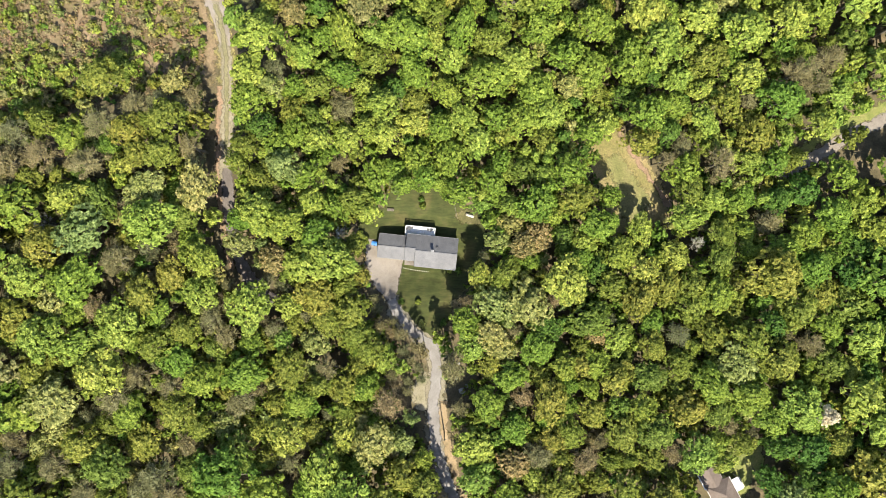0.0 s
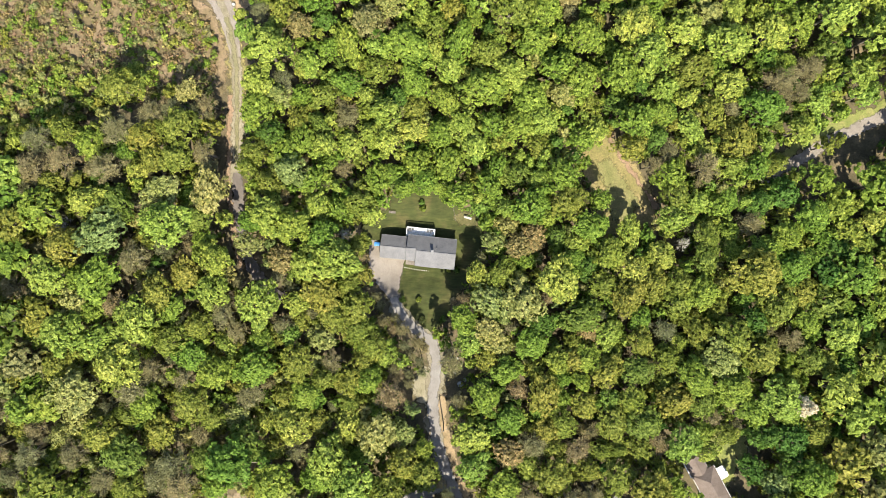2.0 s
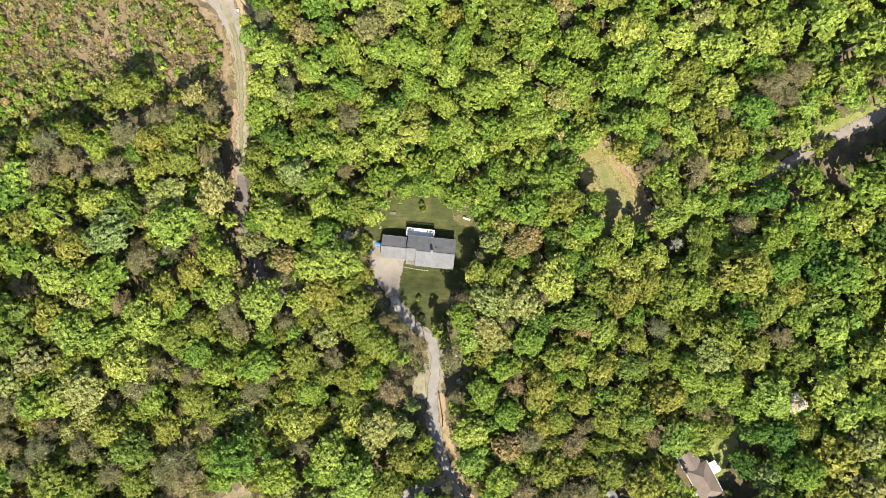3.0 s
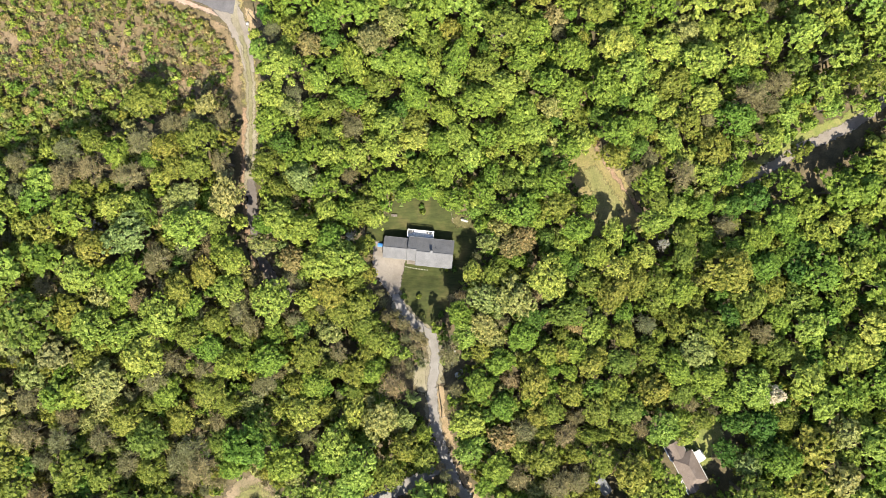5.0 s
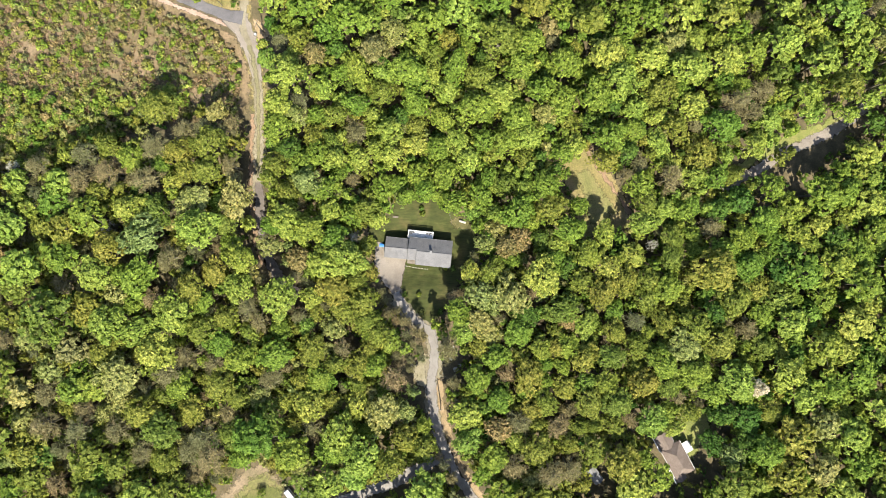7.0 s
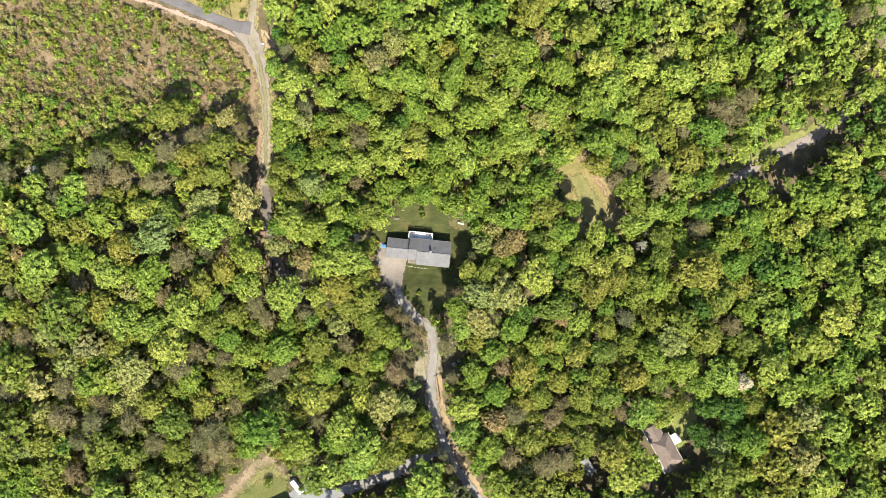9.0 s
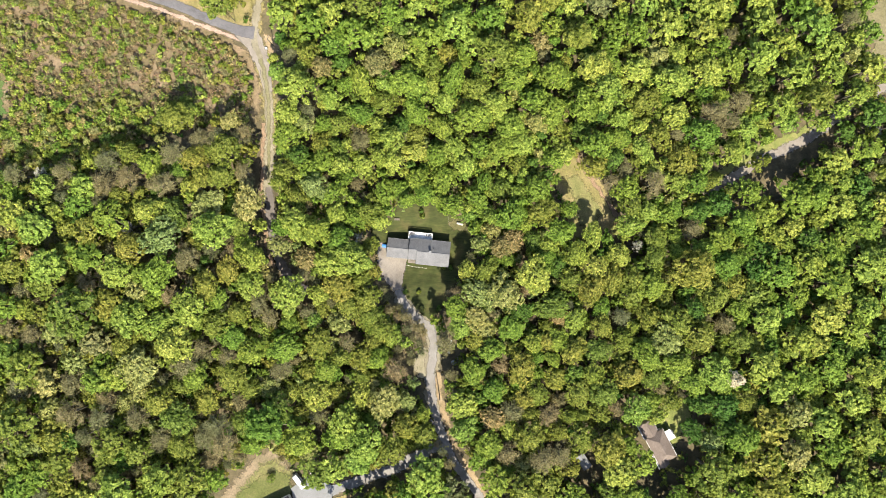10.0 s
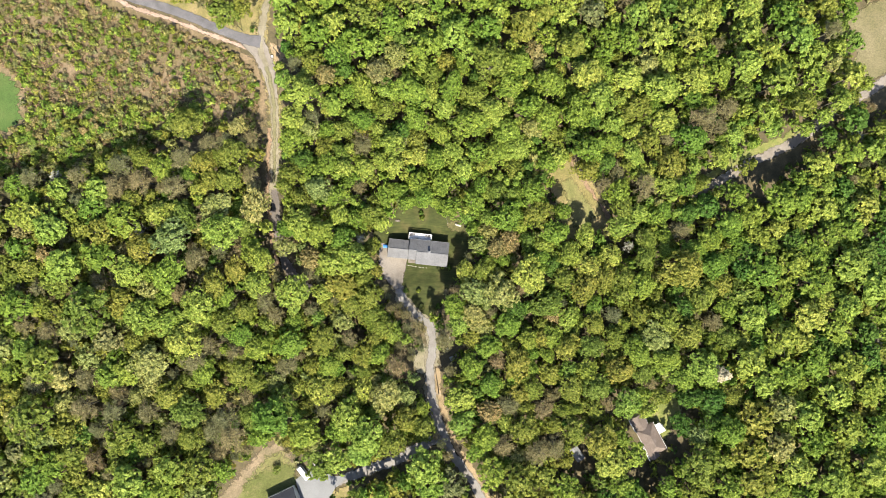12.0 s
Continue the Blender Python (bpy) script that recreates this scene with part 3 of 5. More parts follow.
part("vent", boxed(1.25, 1.55, 1.1, 1.4, 5.3, 5.75, 0.03), DARK, house, "small dark roof vent")
part("vent", tube(bmesh.new(), (-2.6, 1.9, 4.9), (-2.6, 1.9, 5.5), 0.05, 0.05, 10), DARK, house)
for u in (-2.4, 0.6, 4.2):
    window_on(house, u, -3.7, 1.1, 1.3, 1.2)
    window_on(house, u, 3.7, 1.1, 1.2, 1.2)
for v in (-1.6, 1.6):
    window_on(house, 6.3, v, 1.1, 1.0, 1.2, False)
door = part("garage_door", boxed(-12.8, -8.0, -2.52, -2.3, 0.02, 2.2, 0.02), WHITE, house)
for k in range(4):
    part("panel", boxed(-12.7, -8.1, -2.54, -2.5, 0.08 + k * 0.54, 0.52 + k * 0.54, 0.01), WHITE, door)
part("front_door", boxed(-5.8, -4.9, -2.5, -2.3, 0.36, 2.4, 0.01), WOOD, house)

# the raised back deck
deck = thing("deck", "raised white-painted back deck with railings along the house", "deck", pose(-3.0, -0.75, 0, 0, 0, -6))
D0, D1, DN, DZ = -7.3, 0.45, 6.25, 1.9
n_boards = 16
for k in range(n_boards):
    v = 3.8 + (DN - 3.8) * k / n_boards
    part("board", boxed(D0, D1, v, v + (DN - 3.8) / n_boards - 0.012, DZ - 0.04, DZ), WHITE, deck)
for u in (D0 + 0.1, -4.8, -2.2, D1 - 0.1):
    part("post", boxed(u - 0.07, u + 0.07, DN - 0.16, DN - 0.02, -0.6, DZ + 1.05), WHITE, deck)
part("skirt", boxed(D0 + 0.05, D1 - 0.05, DN - 0.2, DN - 0.165, -0.4, DZ - 0.05), WOOD, deck, "dark lattice skirt under the deck")
part("skirt", boxed(D0 + 0.05, D0 + 0.085, 4.0, DN - 0.22, -0.4, DZ - 0.05), WOOD, deck)
part("skirt", boxed(D1 - 0.085, D1 - 0.05, 4.0, DN - 0.22, -0.4, DZ - 0.05), WOOD, deck)
for z0, z1, w in ((DZ + 0.95, DZ + 1.05, 0.09), (DZ + 0.1, DZ + 0.16, 0.03)):
    part("rail", boxed(D0, D1, DN - 0.09 - w, DN - 0.09 + w, z0, z1), WHITE, deck)
    for u in (D0 + 0.08, D1 - 0.08):
        part("rail", boxed(u - w, u + w, 4.15, DN - 0.2, z0, z1), WHITE, deck)
baluster = mesh_of("baluster", [(x * 0.03, y * 0.02, z) for z in (0, 0.8) for x, y in ((-1, -1), (1, -1), (1, 1), (-1, 1))],
                   [(0, 1, 5, 4), (1, 2, 6, 5), (2, 3, 7, 6), (3, 0, 4, 7)], [WHITE])
for k in range(60):
    share("baluster", baluster, deck, pose(D0 + 0.2 + k * (D1 - D0 - 0.4) / 59, DN - 0.09, DZ + 0.155))
for u in (D0 + 0.08, D1 - 0.08):
    for k in range(15):
        share("baluster", baluster, deck, pose(u, 4.3 + k * 0.125, DZ + 0.155, 0, 0, 90))

HM = pose(-3.0, -0.75, 0, 0, 0, -6)


def patio_table(m, r):
    ob = thing("patio_table", "round dark metal patio table on the white deck", "table", m)
    part("tabletop", tube(bmesh.new(), (0, 0, 0.7), (0, 0, 0.73), r, r, 24), DARK, ob)
    part("pedestal", tube(tube(bmesh.new(), (0, 0, 0.03), (0, 0, 0.7), 0.04, 0.04), (0, 0, 0), (0, 0, 0.03), 0.28, 0.26, 16), DARK, ob)


def patio_chair(m):
    ob = thing("patio_chair", "dark metal patio chair on the white deck", "chair", m, "chairs on the deck")
    part("seat", boxed(-0.25, 0.25, -0.25, 0.25, 0.4, 0.45, 0.015), DARK, ob)
    part("backrest", boxed(-0.25, 0.25, 0.2, 0.25, 0.46, 0.9, 0.015), DARK, ob)
    for x in (-0.22, 0.22):
        for y in (-0.22, 0.22):
            part("leg", tube(bmesh.new(), (x, y, 0), (x, y, 0.4), 0.018, 0.018, 6), DARK, ob)
    return ob


patio_table(HM @ pose(-6.35, 5.55, DZ), 0.5)
first = patio_chair(HM @ pose(-5.6, 5.7, DZ, 0, 0, -70))
for u, v, a in ((-6.95, 5.3, 100), (-1.5, 5.6, 20), (-0.75, 5.45, -30), (-0.35, 5.75, -80)):
    copy_thing(first, HM @ pose(u, v, DZ, 0, 0, a))

# edging stones before the house
stone_rng = random.Random(5)


def edging_stone(m):
    bm = bmesh.new()
    bmesh.ops.create_icosphere(bm, subdivisions=2, radius=0.13)
    for v in bm.verts:
        v.co *= 1 + 0.25 * noise.noise(v.co * 6)
        v.co.z *= 0.7
    me = bpy.data.meshes.new("edging_stone")
    bm.to_mesh(me), bm.free()
    me.materials.append(STONE)
    ob = tagged(new("edging_stone", me), "whitewashed stone edging the flower bed", "stone", "stones edging the flower bed")
    ob.matrix_basis = m
    return ob


stone = None
for k in range(17):
    x, y = -11.3 + 7.4 * k / 16, -4.75 - 1.2 * k / 16 - 0.12 * math.sin(k / 16 * 3.1)
    m = pose(x, y, gz(x, y) + 0.14, 0, 0, stone_rng.uniform(0, 360))
    stone = copy_thing(stone, m) if stone else edging_stone(m)

# blue covered trailer beside the garage
def covered_trailer(m):
    ob = thing("covered_trailer", "small trailer under a bright blue tarp beside the garage", "trailer", m)
    part("bed", boxed(-0.6, 0.6, -0.85, 0.85, 0.35, 0.6, 0.02), DARK, ob)
    bm = boxed(-0.68, 0.68, -0.92, 0.92, 0.55, 1.05, 0.08)
    bmesh.ops.subdivide_edges(bm, edges=bm.edges[:], cuts=2, use_grid_fill=True)
    for v in bm.verts:
        v.co.z += 0.14 * noise.noise(v.co * 2.3) + (0.18 * (1 - abs(v.co.x) / 0.7) if v.co.z > 0.8 else 0)
    part("tarp", bm, BLUE, ob)
    for x in (-0.72, 0.72):
        part("wheel", tube(bmesh.new(), (x - 0.08, 0, 0.3), (x + 0.08, 0, 0.3), 0.3, 0.3, 16), RUBBER, ob)
    part("drawbar", boxed(-0.05, 0.05, 0.85, 1.7, 0.38, 0.46), DARK, ob)


covered_trailer(pose(-17.75, 1.45, gz(-17.75, 1.45) + 0.02, 0, 0, 84) @ Matrix.Diagonal((0.78, 0.78, 0.8, 1)))


def propane_tank(m):
    ob = thing("propane_tank", "weathered white propane tank at the yard's edge", "tank", m)
    bm = bmesh.new()
    bmesh.ops.create_uvsphere(bm, u_segments=20, v_segments=12, radius=0.4)
    for v in bm.verts:
        v.co = Vector((v.co.x + (0.75 if v.co.x > 0.01 else -0.75 if v.co.x < -0.01 else 0), v.co.y, v.co.z + 0.62))
    part("vessel", bm, STONE, ob)
    part("dome", tube(bmesh.new(), (0, 0, 0.98), (0, 0, 1.15), 0.15, 0.13, 14), STONE, ob)
    for x in (-0.6, 0.6):
        part("foot", boxed(x - 0.1, x + 0.1, -0.35, 0.35, 0, 0.4), CONCRETE, ob)


propane_tank(pose(7.0, 8.7, gz(7, 8.7) + 0.05, 0, 0, -18))


def picnic_bench(m):
    ob = thing("wooden_bench", "weathered wooden garden bench on the lawn", "bench", m)
    for k in range(4):
        part("slat", boxed(-0.9, 0.9, -0.3 + k * 0.16, -0.16 + k * 0.16, 0.42, 0.46, 0.008), WOOD, ob)
    for k in range(2):
        part("back_slat", boxed(-0.9, 0.9, 0.34, 0.38, 0.58 + k * 0.18, 0.72 + k * 0.18, 0.008), WOOD, ob)
    for x in (-0.8, 0.8):
        part("leg", boxed(x - 0.05, x + 0.05, -0.28, 0.3, 0, 0.415), WOOD, ob)
        part("upright", boxed(x - 0.04, x + 0.04, 0.3, 0.338, 0, 0.92), WOOD, ob)


picnic_bench(pose(-13.6, 10.1, gz(-13.6, 10.1) + 0.05, 0, 0, -4))


def garden_fence(a, b, n):
    """A low pale rail fence from a to b."""
    ob = thing("garden_fence", "short weathered wooden rail fence at the lawn's edge", "fence", pose(0, 0, 0))
    pts = [(a[0] + (b[0] - a[0]) * k / (n - 1), a[1] + (b[1] - a[1]) * k / (n - 1)) for k in range(n)]
    for x, y in pts:
        part("post", boxed(x - 0.06, x + 0.06, y - 0.06, y + 0.06, gz(x, y) - 0.2, gz(x, y) + 1.1), STONE, ob)
    for (x, y), (p, q) in zip(pts, pts[1:]):
        for h in (0.45, 0.9):
            part("rail", tube(bmesh.new(), (x, y, gz(x, y) + h), (p, q, gz(p, q) + h), 0.04, 0.04, 6), WOOD, ob)


garden_fence((2.6, 13.2), (3.7, 8.0), 5)


# ---- the brown-roofed house ----
def hip_roof(house, u0, u1, v0, v1, eave, top, roof_mat, hip=0.9):
    """Walls under four roof planes that meet in a ridge along u."""
    d, mid = (v1 - v0) / 2, (v0 + v1) / 2
    a, b = u0 + d * hip, u1 - d * hip
    part("wall", boxed(u0 + 0.4, u1 - 0.4, v0 + 0.4, v1 - 0.4, -1.2, eave - 0.05), SIDING, house)
    for pts in ([(u0, v0, eave), (u1, v0, eave), (b, mid, top), (a, mid, top)], [(u1, v1, eave), (u0, v1, eave), (a, mid, top), (b, mid, top)],
                [(u1, v0, eave), (u1, v1, eave), (b, mid, top)], [(u0, v1, eave), (u0, v0, eave), (a, mid, top)]):
        part("roof", slab(pts, 0.15), roof_mat, house)
    part("ridge_cap", boxed(a, b, mid - 0.12, mid + 0.12, top - 0.04, top + 0.04, 0.02), roof_mat, house)
    for v in (v0, v1):
        part("gutter", boxed(u0, u1, v - 0.09, v + 0.09, eave - 0.17, eave - 0.02), WHITE, house)
    for u in (u0 + 1.6, u1 - 1.8):
        window_on(house, u, v0 + 0.4, 1.0, 1.2, 1.2)
        window_on(house, u, v1 - 0.4, 1.0, 1.2, 1.2)


h2 = thing("house", "small L-shaped house with faded brown hipped roof in the woods", "house", pose(69.1, -62.1, gz(69.1, -62.1) + 0.2, 0, 0, -62))
hip_roof(h2, -4.2, 5.7, -2.1, 4.3, 2.9, 5.0, BROWN_SHINGLE)
gable(h2, 2.0, 6.75, -2.35, 1.0, -0.6, 2.7, 3.9, BROWN_SHINGLE)
gable(h2, -8.5, -3.6, -2.2, 2.7, 0.25, 2.6, 3.9, BROWN_SHINGLE)
part("white_fascia", boxed(-8.55, -3.9, -2.5, -2.32, 2.4, 2.75), WHITE, h2)
part("white_fascia", boxed(2.0, 6.8, -2.65, -2.47, 2.5, 2.85), WHITE, h2)
porch = part("white_porch", boxed(-2.9, 0.4, 4.42, 6.3, 2.35, 2.5, 0.02), WHITE, h2, "white flat porch canopy")
for u in (-2.8, 0.3):
    part("post", boxed(u - 0.05, u + 0.05, 6.1, 6.2, -0.6, 2.35), WHITE, porch)
part("white_steps", boxed(-1.6, 1.2, 6.32, 7.1, -0.5, 0.35, 0.02), WHITE, porch)

# ---- the dark-roofed house and its vehicles ----
h3 = thing("house", "house with charcoal shingle roof beside a concrete apron", "house", pose(-49.4, -84.2, gz(-49.4, -84.2) + 0.1, 0, 0, 25))
gable(h3, -6.0, 4.2, -5.0, 5.0, 0.0, 3.0, 5.4, DARK_SHINGLE)
window_on(h3, -3, 4.65, 1.0, 1.2, 1.2)
window_on(h3, 1, 4.65, 1.0, 1.2, 1.2)


def vehicle(name, label, category, m, length, width, height, paint, cab0, cab1):
    """A parked vehicle with rounded body, cabin, glass, wheels and lamps."""
    ob = thing(name, label, category, m)
    l, w = length / 2, width / 2
    part("body", boxed(-l, l, -w, w, 0.35, 0.35 + height * 0.42, 0.14), paint, ob)
    bm = boxed(cab0, cab1, -w + 0.08, w - 0.08, 0.3 + height * 0.42, height, 0.1)
    for v in bm.verts:
        if v.co.z > height * 0.8:
            v.co.y *= 0.84
            v.co.x += -0.22 if v.co.x > (cab0 + cab1) / 2 else 0.12
    part("cabin", bm, paint, ob)
    part("windscreen", slab([(cab1 + 0.02, -w * 0.8, height * 0.6), (cab1 + 0.02, w * 0.8, height * 0.6), (cab1 - 0.2, w * 0.72, height - 0.1), (cab1 - 0.2, -w * 0.72, height - 0.1)], 0.03), GLASS, ob)
    for s in (-1, 1):
        part("side_window", boxed(cab0 + 0.25, cab1 - 0.45, s * (w - 0.1) - 0.02, s * (w - 0.1) + 0.02, height * 0.63, height - 0.22), GLASS, ob)
        part("headlight", boxed(l - 0.06, l + 0.02, s * (w - 0.35) - 0.15, s * (w - 0.35) + 0.15, 0.62, 0.78), WHITE, ob)
        for x in (-l * 0.62, l * 0.62):
            wheel = part("wheel", tube(bmesh.new(), (x, s * (w - 0.2), 0.34), (x, s * (w + 0.02), 0.34), 0.34, 0.34, 18), RUBBER, ob)
            part("rim", tube(bmesh.new(), (x, s * (w + 0.0), 0.34), (x, s * (w + 0.03), 0.34), 0.2, 0.2, 12), STONE, wheel)
    return ob


vehicle("van", "white van parked on the concrete apron", "van", pose(-44.6, -73.9, gz(-44.6, -73.9) + 0.17, 0, 0, -52), 5.2, 2.0, 2.0, WHITE, -2.5, 1.15)
vehicle("car", "silver-grey car parked under the trees", "car", pose(-39.6, -72.0, gz(-39.6, -72) + 0.06, 0, 0, -52), 4.5, 1.8, 1.45, STONE, -1.8, 0.9)


# ---- small far things ----
def shed(m, lx, ly, roof_mat, label):
    ob = thing("shed", label, "shed", m)
    part("wall", boxed(-lx / 2 + 0.15, lx / 2 - 0.15, -ly / 2 + 0.15, ly / 2 - 0.15, -0.5, 2.2), SIDING, ob)
    part("roof", slab([(-lx / 2, 0, 2.9), (-lx / 2, -ly / 2, 2.2), (lx / 2, -ly / 2, 2.2), (lx / 2, 0, 2.9)], 0.1), roof_mat, ob)
    part("roof", slab([(lx / 2, 0, 2.9), (lx / 2, ly / 2, 2.2), (-lx / 2, ly / 2, 2.2), (-lx / 2, 0, 2.9)], 0.1), roof_mat, ob)
    part("shed_door", boxed(-0.5, 0.5, -ly / 2 + 0.06, -ly / 2 + 0.145, 0.0, 1.9), WOOD, ob)


shed(pose(46.2, -67.2, gz(46.2, -67.2), 0, 0, -55), 5.0, 3.0, CONCRETE, "small shed with grey metal roof under trees")


def utility_pole(m, label):
    ob = thing("utility_pole", label, "pole", m, "utility poles")
    part("pole", tube(bmesh.new(), (0, 0, -0.5), (0, 0, 9.5), 0.17, 0.11, 10), BARK, ob)
    part("crossarm", boxed(-1.1, 1.1, -0.06, 0.06, 8.7, 8.84, 0.01), WOOD, ob)
    for x in (-0.95, 0.0, 0.95):
        part("insulator", tube(bmesh.new(), (x, 0, 8.84 if x else 9.5), (x, 0, 9.02 if x else 9.68), 0.06, 0.04, 8), STONE, ob)
    return ob


pole = utility_pole(pose(0.3, -46.6, gz(0.3, -46.6), 0, 0, 20), "weathered wooden utility pole beside the driveway")
tagged(copy_thing(pole, pose(-51.5, 63.8, gz(-51.5, 63.8), 0, 0, 70)), "weathered wooden utility pole beside the sandy lane")


def utility_box(m):
    ob = thing("utility_box", "small pale utility box beside the lane", "utility box", m)
    part("cabinet", boxed(-0.28, 0.28, -0.25, 0.25, 0.1, 0.8, 0.03), STONE, ob)
    part("lid", boxed(-0.31, 0.31, -0.28, 0.28, 0.8, 0.85, 0.02), WHITE, ob)
    part("plinth", boxed(-0.36, 0.36, -0.33, 0.33, -0.2, 0.1), CONCRETE, ob)


utility_box(pose(-53.8, 63.2, gz(-53.8, 63.2) + 0.1))


def boulder(x, y, r, seed):
    bm = bmesh.new()
    bmesh.ops.create_icosphere(bm, subdivisions=3, radius=r)
    for v in bm.verts:
        v.co *= 1 + 0.35 * noise.noise(v.co * 1.6 / r + Vector((seed, 0, 0))) + 0.12 * noise.noise(v.co * 5 / r)
        v.co.z *= 0.65
    me = bpy.data.meshes.new("boulder")
    bm.to_mesh(me), bm.free()
    me.materials.append(STONE)
    ob = tagged(new("boulder", me), "pale grey boulder on the shaded bank beside the driveway", "rock", "boulders by the driveway")
    ob.matrix_basis = pose(x, y, gz(x, y) + 0.15 * r)


for n_, (x_, y_, r_) in enumerate(((2.3, -31.0, 0.6), (3.4, -33.2, 0.45), (4.9, -36.4, 0.8), (6.1, -35.2, 0.5), (4.0, -29.6, 0.4))):
    boulder(x_, y_, r_, n_ * 3.7)


# ---- trees ----
def leaves(rng, centres, radii, count, size, out=0.5, low=-0.35, clump=0.4, per=7):
    """Leaf sprays over the skins of the lobes of a crown, each a small dome of leaves, over a darker inner layer: vertices and triangles."""
    per = min(per, max(3, count // 5))
    many = 3 * count // per + 9
    which = rng.choice(len(centres), many, p=radii ** 2 / (radii ** 2).sum())
    d = rng.normal(size=(many, 3))
    d /= np.linalg.norm(d, axis=1)[:, None]
    d[:, 2] = np.where(d[:, 2] < low, -d[:, 2], d[:, 2])
    place = centres[which] + d * (radii[which] * rng.uniform(0.8, 1.06, many))[:, None]
    gap = np.linalg.norm(place[:, None] - centres[None], axis=2) / radii[None]
    gap[np.arange(many), which] = 9
    outer = np.flatnonzero(gap.min(1) > 0.82)[:max(1, int(count * 0.86) // per)]
    place, d = np.repeat(place[outer], per, 0), np.repeat(d[outer], per, 0)
    wide = np.repeat(clump * rng.uniform(0.6, 1.5, len(outer)), per)[:, None]
    n1, n2 = len(place), int(count * 0.14)
    e = rng.normal(size=(n1, 3)) + d * 0.8 + (0, 0, 0.3)
    e /= np.linalg.norm(e, axis=1)[:, None]
    place = place + e * wide * rng.uniform(0.5, 1.05, n1)[:, None]
    n = e * out + d * 0.45 + rng.normal(size=(n1, 3)) * 0.34 + (0, 0, 0.22)
    k = rng.choice(len(centres), n2, p=radii ** 2 / (radii ** 2).sum())
    q = rng.normal(size=(n2, 3))
    q[:, 2] = abs(q[:, 2]) - 0.2
    q /= np.linalg.norm(q, axis=1)[:, None]
    place, n = np.concatenate([place, centres[k] + q * radii[k][:, None] * 0.74]), np.concatenate([n, q + rng.normal(size=(n2, 3)) * 0.2])
    n /= np.linalg.norm(n, axis=1)[:, None]
    count = n1 + n2
    a = np.cross(n, rng.normal(size=(count, 3)))
    a /= np.linalg.norm(a, axis=1)[:, None]
    b = np.cross(n, a)
    s = (size * np.concatenate([rng.uniform(0.65, 1.3, n1), rng.uniform(1.8, 2.6, n2)]))[:, None]
    v = np.stack([place - a * s * 0.6, place + a * s * 0.45 - b * s * 0.5, place + a * s * 0.3 + b * s * 0.6], 1).reshape(-1, 3)
    return v, np.arange(count * 3).reshape(-1, 3)


def rods(rng, starts, ends, r0, r1, sides=3):
    """Tapered limbs from starts to ends: vertices and triangles."""
    starts, ends = np.asarray(starts, float), np.asarray(ends, float)
    d = ends - starts
    d /= np.linalg.norm(d, axis=1)[:, None] + 1e-9
    a = np.cross(d, (0.31, 0.87, 0.38))
    a /= np.linalg.norm(a, axis=1)[:, None] + 1e-9
    b = np.cross(d, a)
    r0, r1 = np.broadcast_to(r0, len(d)), np.broadcast_to(r1, len(d))
    rings = []
    for p, r in ((starts, r0), (ends, r1)):
        for k in range(sides):
            t = 2 * math.pi * k / sides
            rings.append(p + (a * math.cos(t) + b * math.sin(t)) * r[:, None])
    v = np.stack(rings, 1).reshape(-1, 3)
    base = np.arange(len(d))[:, None] * 2 * sides
    f = []
    for k in range(sides):
        j = (k + 1) % sides
        f += [base + (k, j, sides + j), base + (k, sides + j, sides + k)]
    return v, np.concatenate(f)


def join(*pairs):
    vs, fs, n = [], [], 0
    for v, f in pairs:
        vs.append(v), fs.append(f + n)
        n += len(v)
    return np.concatenate(vs), np.concatenate(fs)


def crown_lobes(rng, r, tall, top, count):
    """Lobes of a broad uneven crown of radius r whose top is at height top."""
    t = np.arange(count) * 2.39996 + rng.uniform(0, 6.28)
    q = np.sqrt((np.arange(count) + 0.4) / count)
    rad = r * (0.36 - 0.1 * q) * rng.uniform(0.66, 1.35, count)
    reach = (r - rad * 0.8) * q * rng.uniform(0.78, 1.22, count)
    z = top - rad - tall * (0.03 + 0.5 * q ** 2.4) * rng.uniform(0.5, 1.3, count) - rng.uniform(0, 0.26, count) * tall
    z[0] = top - rad[0]
    return np.stack([reach * np.cos(t), reach * np.sin(t), z], 1), rad


def broadleaf(seed, r, tall, top, lobes, count, size, low=-0.3):
    """A leafy tree, as arrays: trunk with limbs, and crown."""
    rng = np.random.RandomState(seed)
    c, rad = crown_lobes(rng, r, tall, top, lobes)
    crown = leaves(rng, c, rad, count, size, low=low)
    fork = np.array([0.0, 0.0, top - tall * 0.85])
    limbs = rods(rng, np.repeat([fork], lobes, 0) + rng.normal(size=(lobes, 3)) * (0.1, 0.1, 0.5), c, 0.14, 0.04, 3)
    trunk = join(rods(rng, [(0, 0, -0.6), tuple(fork)], [tuple(fork), (0.1, 0.1, top - tall * 0.3)], np.array([0.3, 0.22]), np.array([0.22, 0.09]), 6), limbs)
    return trunk, crown


